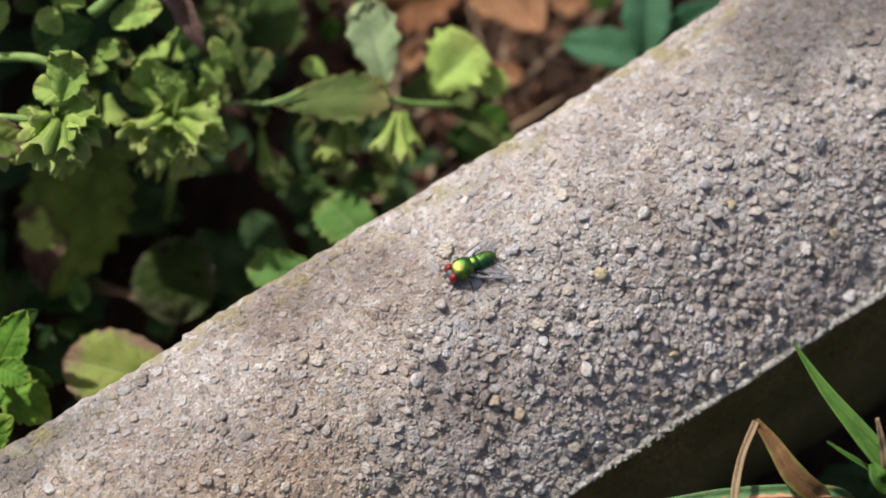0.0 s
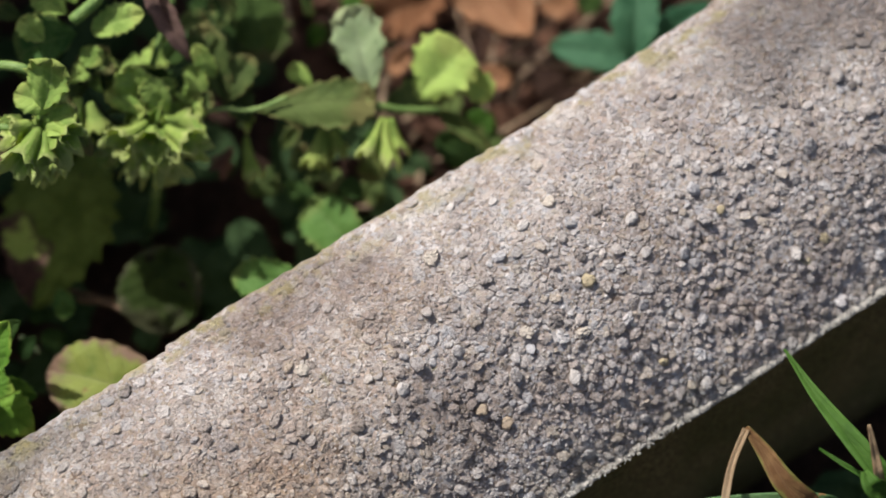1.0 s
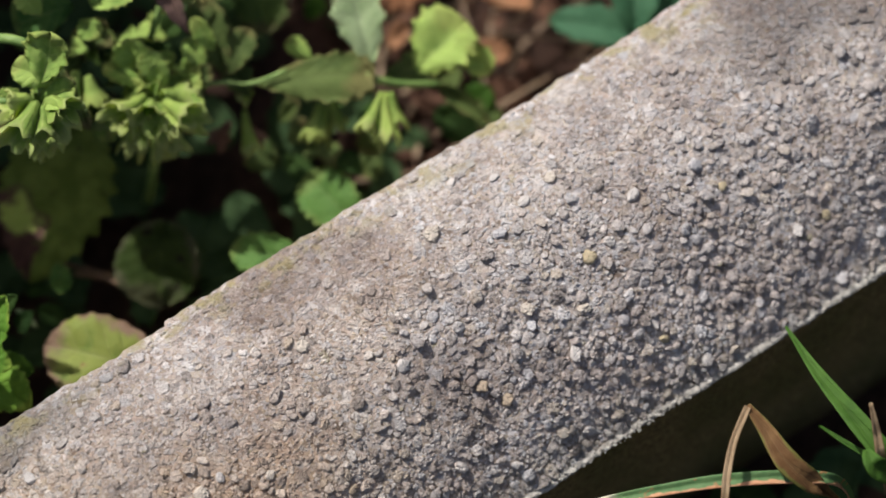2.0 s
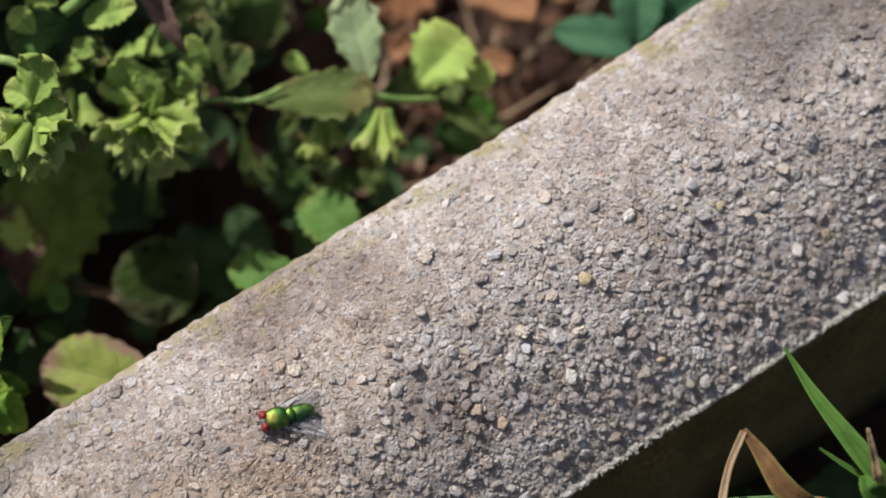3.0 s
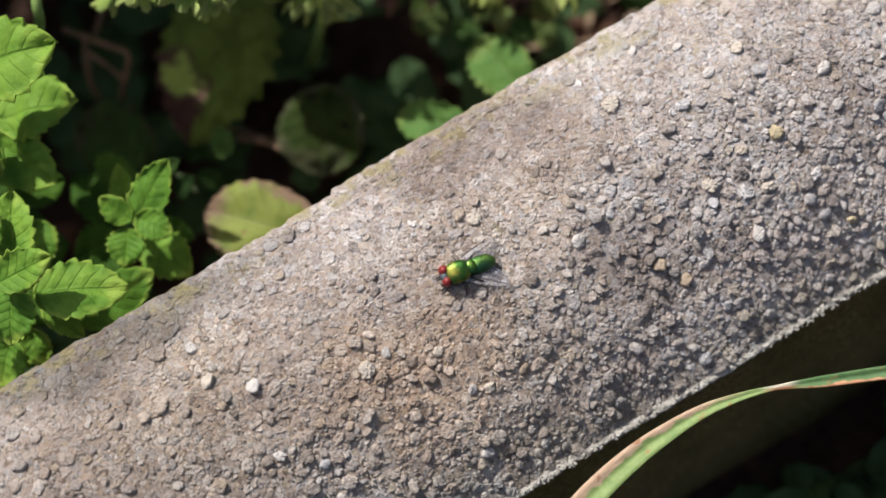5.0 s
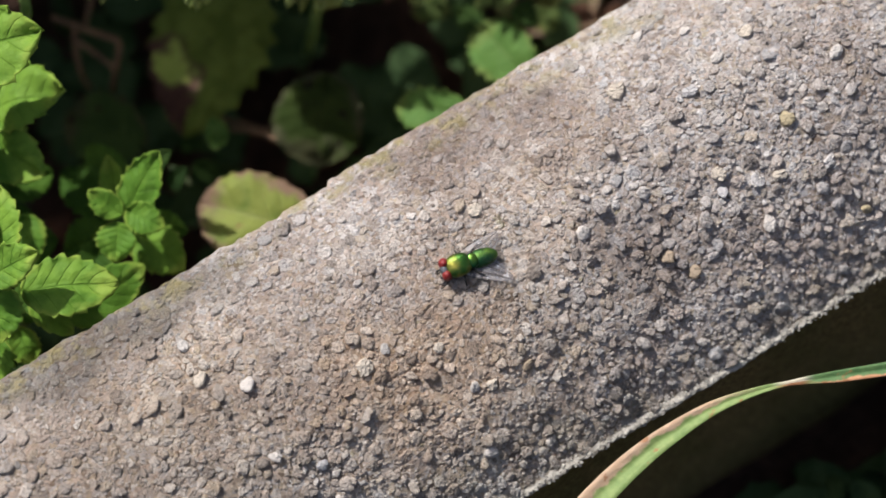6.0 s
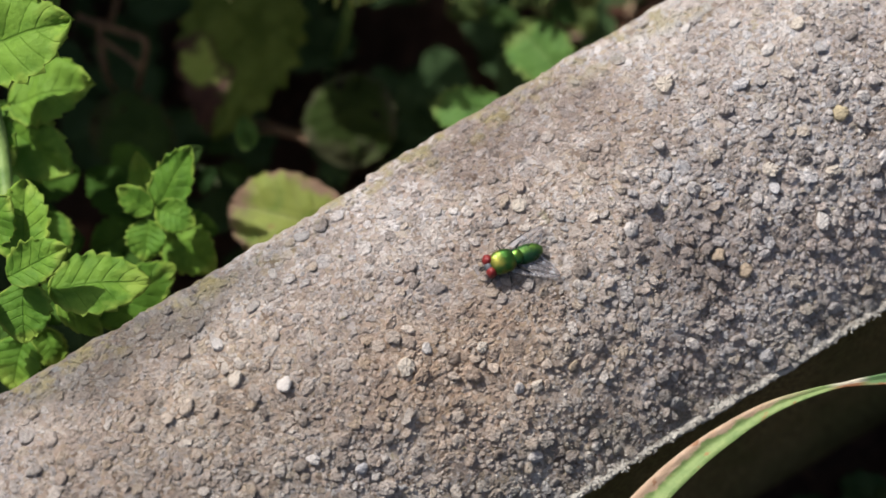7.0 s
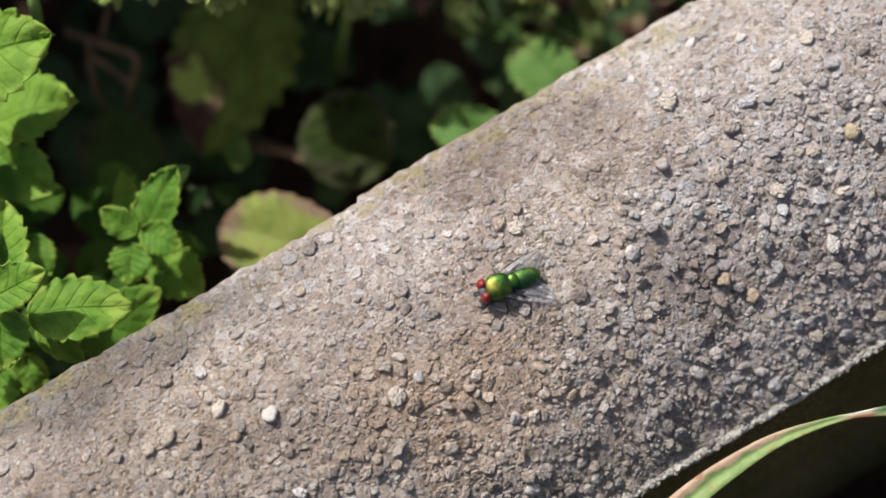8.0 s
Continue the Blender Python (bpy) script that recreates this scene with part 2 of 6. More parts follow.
LEAF_SPOTTED = leaf_shader("dull_spotted_leaf", (0.030, 0.048, 0.012), (0.055, 0.078, 0.020), (0.068, 0.09, 0.03), (0.13, 0.10, 0.08), 0.35, (0.022, 0.020, 0.012), spot_limit=0.62, rough=0.8, gloss=0.06)
LEAF_BROWN = leaf_shader("dead_brown_leaf", (0.14, 0.060, 0.026), (0.33, 0.17, 0.090), (0.36, 0.21, 0.12), (0.10, 0.046, 0.024), 0.75, rough=0.8, through_amount=0.2)
LITTER = leaf_shader("crumbled_litter", (0.055, 0.026, 0.016), (0.13, 0.065, 0.040), (0.16, 0.09, 0.055), (0.05, 0.024, 0.015), 0.6, rough=0.85, through_amount=0.1)
LEAF_DRY = leaf_shader("withered_leaf", (0.07, 0.04, 0.035), (0.16, 0.10, 0.08), (0.2, 0.14, 0.1), (0.06, 0.035, 0.03), 0.5, rough=0.85, through_amount=0.1)
CALYX = leaf_shader("pale_calyx", (0.232, 0.348, 0.074), (0.380, 0.486, 0.116), (0.465, 0.549, 0.180), (0.422, 0.444, 0.190), 0.6, rough=0.75, through_amount=0.35)
CALYX_DRY = leaf_shader("dried_calyx", (0.12, 0.06, 0.045), (0.24, 0.14, 0.10), (0.3, 0.2, 0.15), rough=0.85, through_amount=0.15)
BLADE_GREEN = leaf_shader("green_grass", (0.038, 0.096, 0.013), (0.064, 0.141, 0.022), (0.096, 0.173, 0.038), through_amount=0.35)
BLADE_DRY = leaf_shader("dry_grass", (0.20, 0.13, 0.07), (0.36, 0.26, 0.16), (0.42, 0.32, 0.2), (0.14, 0.075, 0.035), 0.6, rough=0.7, through_amount=0.2)
BLADE_WITHERED = leaf_shader("withered_grass", (0.11, 0.055, 0.022), (0.21, 0.12, 0.05), (0.25, 0.16, 0.08), (0.12, 0.15, 0.03), 0.6, rough=0.7, through_amount=0.2)

# a grass blade that dies back: pale with a tan upper edge, a withered neck, then deep green with a rusty lower edge
s = Shader("half_dry_grass", 0.6, spec=0.25)
at = s.leaf_map()
u, v = s.axis(at, "X"), s.axis(at, "Y")
stray = s.math("MULTIPLY", s.math("SUBTRACT", s.noise(230.0, 4.0, 0.6), 0.5), 1.1)
streak = s.noise(700.0, 3.0)
beyond = s.step(u, 0.315, 0.335)
green = s.mix(beyond, s.mix(streak, (0.12, 0.21, 0.06), (0.32, 0.39, 0.15)), s.mix(streak, (0.045, 0.12, 0.04), (0.14, 0.23, 0.09)))
upper = s.math("MULTIPLY", s.step(s.math("ADD", v, stray), 0.60, 0.76), s.step(u, 0.30, 0.22))
lower = s.math("MULTIPLY", s.step(s.math("ADD", v, stray), 0.26, 0.12), s.step(u, 0.34, 0.37))
tone = s.mix(upper, green, s.mix(streak, (0.46, 0.30, 0.19), (0.62, 0.46, 0.34)))
tone = s.mix(lower, tone, s.mix(streak, (0.42, 0.17, 0.07), (0.60, 0.36, 0.22)))
tone = s.mix(s.math("MULTIPLY", s.step(s.noise(420.0, 3.0), 0.60, 0.66), 0.7), tone, (0.34, 0.14, 0.06))
neck = s.math("MULTIPLY", s.step(u, 0.30, 0.325), s.step(u, 0.352, 0.335))
tone = s.mix(neck, tone, s.mix(s.step(v, 0.4, 0.6), (0.20, 0.09, 0.04), (0.66, 0.60, 0.48)))
s.colour(tone)
s.bump(streak, 0.0003)
s.see_through(s.mix(1.0, tone, (1.4, 1.35, 0.8), "MULTIPLY"), 0.25)
BLADE_TAN = s.m

# a large leaf, half eaten and browned on one side round a last fresh patch
s = Shader("browned_leaf", 0.75, spec=0.1)
at = s.leaf_map()
u, v = s.axis(at, "X"), s.axis(at, "Y")
stray = s.vec("MULTIPLY", s.vec("SUBTRACT", s.noise(170.0, 4.0, 0.6, colour=True), (0.5, 0.5, 0.5)), (0.35, 0.70, 0.0))
at = s.vec("ADD", at, stray)
tone = s.mix(s.step(s.noise(240.0, 4.0, 0.6), 0.35, 0.7), (0.080, 0.115, 0.020), (0.14, 0.185, 0.038))
brown = s.step(s.vec("LENGTH", s.vec("MULTIPLY", s.vec("SUBTRACT", at, (0.80, 0.20, 0)), (3.0, 3.4, 0))), 1.1, 0.75)
tone = s.mix(brown, tone, s.mix(s.noise(600.0), (0.045, 0.022, 0.018), (0.11, 0.06, 0.045)))
fresh = s.step(s.vec("LENGTH", s.vec("MULTIPLY", s.vec("SUBTRACT", at, (0.62, 0.24, 0)), (10.0, 8.0, 0))), 1.2, 0.4)
tone = s.mix(fresh, tone, s.mix(s.noise(500.0), (0.20, 0.29, 0.05), (0.40, 0.46, 0.12)))
tone = s.mix(s.step(s.noise(330.0, 3.0, 0.6), 0.68, 0.72), tone, (0.024, 0.011, 0.008))
s.colour(tone)
s.bump(s.noise(500.0, 4.0), 0.0006)
s.see_through(s.mix(1.0, tone, (1.5, 1.45, 0.7), "MULTIPLY"), 0.2)
LEAF_EATEN = s.m


def stalk_shader(name, low, high):
    s = Shader(name, 0.6, spec=0.35)
    s.colour(s.mix(s.step(s.noise(300.0, 4.0), 0.35, 0.68), low, high))
    s.bump(s.noise(1500.0, 3.0), 0.0002)
    return s.m


STEM_GREEN = stalk_shader("green_stem", (0.10, 0.18, 0.04), (0.20, 0.29, 0.08))
STEM_DRY = stalk_shader("dry_stem", (0.085, 0.048, 0.024), (0.17, 0.10, 0.05))
STRAW = stalk_shader("straw", (0.16, 0.10, 0.06), (0.34, 0.25, 0.16))


def shell_shader(name, low, high, rough, scale, metal=0.9):
    """The polished green-gold armour of the fly."""
    s = Shader(name, rough, metal, 0.6)
    at = s.node("ShaderNodeTexCoord").outputs["Object"]
    s.colour(s.mix(s.step(s.noise(scale, 2.0, 0.5, at=at), 0.35, 0.65), low, high))
    s.bump(s.noise(9000.0, 2.0, 0.6, at=at), 0.00006, 0.7)
    s.b.inputs["Coat Weight"].default_value, s.b.inputs["Coat Roughness"].default_value = 0.12, 0.2
    return s.m


FLY_GOLD = shell_shader("green_gold_shell", (0.04, 0.12, 0.02), (0.34, 0.31, 0.06), 0.36, 420.0)
FLY_GREEN = shell_shader("green_shell", (0.012, 0.09, 0.03), (0.11, 0.21, 0.03), 0.30, 500.0)
FLY_BELLY = shell_shader("blue_green_shell", (0.015, 0.07, 0.025), (0.085, 0.165, 0.022), 0.48, 380.0, 0.8)
s = Shader("red_eye", 0.42, spec=0.5)
s.colour(s.mix(s.noise(2500.0, 2.0, at=s.node("ShaderNodeTexCoord").outputs["Object"]), (0.11, 0.005, 0.006), (0.24, 0.016, 0.015)))
s.bump(s.noise(16000.0, 1.0, at=s.node("ShaderNodeTexCoord").outputs["Object"]), 0.00003)
FLY_EYE = s.m
s = Shader("black_bristle", 0.5, spec=0.4)
s.colour(s.mix(s.noise(2000.0), (0.012, 0.012, 0.012), (0.03, 0.028, 0.025)))
FLY_BLACK = s.m
s = Shader("silver_face", 0.55, 0.3)
s.colour(s.mix(s.noise(3000.0, at=s.node("ShaderNodeTexCoord").outputs["Object"]), (0.05, 0.05, 0.055), (0.16, 0.17, 0.19)))
FLY_FACE = s.m
s = Shader("clear_wing", 0.18, spec=0.7)
at = s.leaf_map()
cell = s.node("ShaderNodeTexWave")
cell.wave_type, cell.bands_direction = "BANDS", "Y"
s.put(cell.inputs["Vector"], at)
cell.inputs["Scale"].default_value, cell.inputs["Distortion"].default_value, cell.inputs["Detail"].default_value = 1.1, 2.6, 1.5
vein = s.step(cell.outputs["Fac"], 0.10, 0.03)
# pale patches in the colour imitate glints on the membrane
s.colour(s.mix(vein, s.mix(s.step(s.noise(900.0, 3.0, at=s.node("ShaderNodeTexCoord").outputs["Object"]), 0.5, 0.66), (0.32, 0.30, 0.31), (0.80, 0.80, 0.83)), (0.10, 0.08, 0.07)))
s.put(s.b.inputs["Alpha"], s.math("ADD", s.math("MULTIPLY", vein, 0.35), 0.44))
s.bump(s.noise(1400.0, 3.0, at=s.node("ShaderNodeTexCoord").outputs["Object"]), 0.0003)
s.b.inputs["Coat Weight"].default_value = 0.5
FLY_WING = s.m


# ---- building helpers ----
def part(name, bm, material, parent, label="", smooth=True):
    """Links a bmesh as one mesh object under a thing or a part."""
    mesh = bpy.data.meshes.new(name)
    bm.to_mesh(mesh)
    bm.free()
    mesh.materials.append(material)
    if smooth:
        mesh.polygons.foreach_set("use_smooth", [True] * len(mesh.polygons))
    ob = new(name, mesh)
    ob.parent = parent
    return tagged(ob, label)


def plant(name, at, label, category, group=""):
    """An Empty at the foot of a plant, under which its stems and leaves go."""
    ob = new(name)
    ob.empty_display_size = 0.01
    ob.location = at
    return tagged(ob, label, category, group)


def spline(points, steps):
    """A smooth line through points."""
    pts = [Vector(p) for p in points]
    pts = [pts[0] * 2 - pts[1]] + pts + [pts[-1] * 2 - pts[-2]]
    line = []
    for i in range(1, len(pts) - 2):
        a, b, c, d = pts[i - 1:i + 3]
        for k in range(steps):
            u = k / steps
            line.append(0.5 * ((2 * b) + (c - a) * u + (2 * a - 5 * b + 4 * c - d) * u * u + (3 * b - a - 3 * c + d) * u ** 3))
    return line + [pts[-2]]


def tube(bm, line, radii, sides=8):
    """A tube along a line, closed at both ends."""
    rings, n = [], len(line)
    for i, p in enumerate(line):
        way = (line[min(i + 1, n - 1)] - line[max(i - 1, 0)]).normalized()
        one = way.orthogonal().normalized() if i == 0 else (one - way * one.dot(way)).normalized()
        two = way.cross(one)
        rings.append([bm.verts.new(p + (one * math.cos(a) + two * math.sin(a)) * radii[i]) for a in [k * math.tau / sides for k in range(sides)]])
    for a, b in zip(rings, rings[1:]):
        for k in range(sides):
            bm.faces.new((a[k], a[(k + 1) % sides], b[(k + 1) % sides], b[k]))
    bm.faces.new(list(reversed(rings[0])))
    bm.faces.new(rings[-1])


def stem(owner, name, points, r0, r1, material, label=""):
    bm = bmesh.new()
    line = [p - owner.location for p in spline(points, 6)]
    n = len(line)
    radii = [(r0 + (r1 - r0) * i / (n - 1)) * (1 + 0.12 * noise.noise(p * 300)) for i, p in enumerate(line)]
    tube(bm, line, radii)
    return part(name, bm, material, owner, label)


TOWARDS = Vector((-0.1, -0.25, 0.95))


def sheet(bm, rows):
    """Faces over rows of (place, u, v), with their map."""
    uv = bm.loops.layers.uv.verify()
    grid = [[(bm.verts.new(p), u, v) for p, u, v in row] for row in rows]
    for a, b in zip(grid, grid[1:]):
        for k in range(len(a) - 1):
            corners = (a[k], b[k], b[k + 1], a[k + 1])
            f = bm.faces.new([c[0] for c in corners])
            for loop, c in zip(f.loops, corners):
                loop[uv].uv = (c[1], c[2])


# Outlines of leaves: where the blade is widest (two powers), depth of the teeth, whether they are rounded, heart-shaped base.
LEAF_FORMS = {
    "ovate": (0.56, 0.74, 0.20, False, 0.05),
    "fan": (0.80, 0.42, 0.34, True, 0.00),
    "round": (0.50, 0.52, 0.17, True, 0.14),
    "heart": (0.50, 0.52, 0.05, True, 0.16),
    "wedge": (0.85, 0.33, 0.17, True, 0.00),
    "lobed": (0.85, 0.36, 0.42, True, 0.00),
}


def leaf_rows(base, tip, width, curl, fold, roll, teeth, seed, face=TOWARDS, form="ovate", fine=6, columns=12):
    """A leaf's blade as rows from its stalk to its tip: toothed margin, sunken veins, bulges between them, a slight warp."""
    rise, fall, depth, rounded, heart = LEAF_FORMS[form]
    way = tip - base
    length = way.length
    x = way.normalized()
    z = (face - x * face.dot(x)).normalized()
    z = Matrix.Rotation(radians(roll), 3, x) @ z
    y = z.cross(x)
    peak = rise / (rise + fall)
    most = peak ** rise * (1 - peak) ** fall
    rng = random.Random(seed)
    skew, steps, rows = rng.uniform(-0.10, 0.10), teeth * fine, []
    for i in range(steps + 1):
        a = i / steps
        u = 0.35 * a + 0.65 * (0.5 - 0.5 * math.cos(math.pi * a))
        half = max(u ** rise * (1 - u) ** fall / most, 0.015) * width / 2
        row = []
        for k in range(columns + 1):
            v = 2 * k / columns - 1
            side = abs(v)
            off = v * half * (1 + skew * (1 if v > 0 else -1))
            ahead = u * length - heart * length * side * side * (1 - u) ** 4
            if k in (0, columns):
                phase = a * teeth + (0.35 if v > 0 else 0.0) + 0.07 * math.sin(seed + i)
                lobe = 0.5 + 0.5 * math.cos(math.tau * phase) if rounded else 1 - phase % 1.0
                cut = 1 - depth * lobe * min(1.0, 3 * u)
                off, ahead = off * cut, (ahead - 0.5 * length) * cut + 0.5 * length
            q = 6.0 * u - 1.6 * side
            up = -curl * length * (u - 0.4) ** 2 * 1.6 + fold * abs(off) - 0.03 * width * math.exp(-(v / 0.14) ** 2)
            up += 0.024 * width * abs(math.sin(math.pi * q)) * math.sin(math.pi * min(1.0, side * 0.9 + 0.05))
            up += width * (0.11 * noise.noise(Vector((u * 2.4, v * 1.3, seed * 3.7))) + 0.06 * noise.noise(Vector((u * 6, v * 4, seed * 1.9))) * side)
            row.append((base + x * ahead + y * off + z * up, u, v / 2 + 0.5))
        rows.append(row)
    return rows


leaf_count = [0]


def leaf(owner, base, tip, width, material, curl=0.1, fold=0.15, roll=0, form="ovate", teeth=0, label=""):
    leaf_count[0] += 1
    bm = bmesh.new()
    bm.loops.layers.uv.new("leaf")
    sheet(bm, leaf_rows(Vector(base) - owner.location, Vector(tip) - owner.location, width * 1.06, curl, fold, roll, teeth or (5 if form == "fan" else 8 if width > 0.005 else 5), leaf_count[0], form=form))
    ob = part("leaf", bm, material, owner, label)
    thick = ob.modifiers.new("thickness", "SOLIDIFY")
    thick.thickness, thick.offset = 0.00018, 0.0
    return ob


def calyx(owner, base, tip, width, material, label=""):
    """A ribbed funnel with a toothed mouth."""
    leaf_count[0] += 1
    rng = random.Random(leaf_count[0])
    bm = bmesh.new()
    bm.loops.layers.uv.new("leaf")
    base, tip = Vector(base) - owner.location, Vector(tip) - owner.location
    tip, width = base.lerp(tip, 0.84), width * 1.22
    way = (tip - base).normalized()
    length = (tip - base).length
    one = way.orthogonal().normalized()
    two = way.cross(one)
    rows = []
    bend = Vector((rng.gauss(0, 1), rng.gauss(0, 1), rng.gauss(0, 1))) * length * 0.10
    teeth = [rng.uniform(0.6, 1.5) for _ in range(5)]
    for i in range(10):
        u = i / 9
        r = width / 2 * (0.22 + 0.42 * u ** 0.8 + 0.75 * max(0, u - 0.55) ** 1.2)
        row = []
        for k in range(21):
            a = k * math.tau / 20
            rib = 1 + (0.17 if k % 2 else -0.08)
            point = (1 - abs((k % 4) - 2) / 2) * teeth[(k // 4) % 5]
            reach = (point * 0.26 - 0.06) * length * max(0, u - 0.7) / 0.3
            flare = 1 + 0.35 * point * max(0, u - 0.7) / 0.3
            row.append((base + way * (u * length * 0.86 + reach) + bend * u * u + (one * math.cos(a) + two * math.sin(a)) * r * rib * flare, u, (k % 4) / 4))
        rows.append(row)
    sheet(bm, rows)
    bmesh.ops.remove_doubles(bm, verts=bm.verts, dist=1e-6)
    ob = part("calyx", bm, material, owner, label)
    thick = ob.modifiers.new("thickness", "SOLIDIFY")
    thick.thickness, thick.offset = 0.00018, 0.0
    return ob


def blade(owner, points, widths, material, label=""):
    """A grass blade: a keeled strip along a line."""
    bm = bmesh.new()
    bm.loops.layers.uv.new("leaf")
    line = [p - owner.location for p in spline(points, 7)]
    n, rows = len(line), []
    for i, p in enumerate(line):
        way = (line[min(i + 1, n - 1)] - line[max(i - 1, 0)]).normalized()
        z = (TOWARDS - way * TOWARDS.dot(way)).normalized()
        y = z.cross(way)
        at = i / (n - 1) * (len(widths) - 1)
        a = min(int(at), len(widths) - 2)
        w = widths[a] + (widths[a + 1] - widths[a]) * (at - a)
        rows.append([(p + y * (v * w / 2) + z * (abs(v) * w * 0.22), i / (n - 1) * 0.6, v / 2 + 0.5) for v in (-1, -0.6, -0.25, 0, 0.25, 0.6, 1)])
    sheet(bm, rows)
    ob = part("blade", bm, material, owner, label)
    thick = ob.modifiers.new("thickness", "SOLIDIFY")
    thick.thickness, thick.offset = 0.0002, 0.0
    return ob


# ---- the ground: one sheet to the horizon ----
def ground_height(x, y):
    near = math.exp(-((x * x + y * y) / 0.35 ** 2))
    bumps = 0.010 * noise.noise(Vector((x * 22, y * 22, 0))) + 0.005 * noise.noise(Vector((x * 70, y * 70, 3)))
    rise = 0.010 * min(1, max(0, (y - 0.02) / 0.05)) + 0.006 * min(1, max(0, (-0.03 - y) / 0.01))
    return near * (bumps * 0.7 + rise) - 0.004


def build_ground():
    fine = [-0.4 + 0.8 * i / 110 for i in range(111)]
    coarse = [0.6, 1.0, 2.0, 5.0, 15.0, 50.0, 200.0, 900.0]
    line = [-c for c in reversed(coarse)] + fine + coarse
    bm = bmesh.new()
    rows = [[bm.verts.new((x, y, ground_height(x, y))) for x in line] for y in line]
    for a, b in zip(rows, rows[1:]):
        for k in range(len(line) - 1):
            bm.faces.new((a[k], a[k + 1], b[k + 1], b[k]))
    mesh = bpy.data.meshes.new("ground")
    bm.to_mesh(mesh)
    bm.free()
    mesh.materials.append(SOIL)
    mesh.polygons.foreach_set("use_smooth", [True] * len(mesh.polygons))
    tagged(new("ground", mesh), "dark crumbly garden soil", "ground", kind="structure")


build_ground()

# ---- the kerb: a rounded edging stone of exposed aggregate ----
AXIS_TURN = 3.15
NEAR, FAR = -0.0402, 0.0123
X0, X1 = -0.24, 0.20


def crown(y):
    """Height of the stone's rounded top across its width."""
    return 0.0760 + 0.00304 * y - 14.75 * y * y - 14.92 * y ** 3


def crown_normal(y):
    slope = 0.00304 - 29.5 * y - 44.76 * y * y
    return Vector((0, -slope, 1)).normalized()


def relief(p):
    """Unevenness of the stone's top."""
    return 0.0004 * noise.noise(p * 260) + 0.0006 * noise.noise(p * 70)


def worn(x, y):
    """How far the stones are worn flush: hardly towards the front, wholly at the back edge, more so along one end."""
    back = min(1.0, max(0.0, (y + 0.014) / 0.022))
    end = min(1.0, max(0.0, (-0.002 - x) / 0.03)) * min(1.0, max(0.0, (y + 0.036) / 0.016))
    patch = 0.35 * noise.noise(Vector((x * 120, y * 120, 4)))
    return min(0.82, max(0.0, max(back, 0.40 * end) + patch))


def back_edge(x):
    """The back edge, chipped away on one side of a break."""
    return FAR + 0.055 * max(0.0, x - 0.03) - (0.0012 if x < -0.0477 else 0.0) + 0.0005 * noise.noise(Vector((x * 140, 5, 0))) + 0.0004 * noise.noise(Vector((x * 600, 9, 0))) + 0.0002 * noise.noise(Vector((x * 1700, 9, 3)))


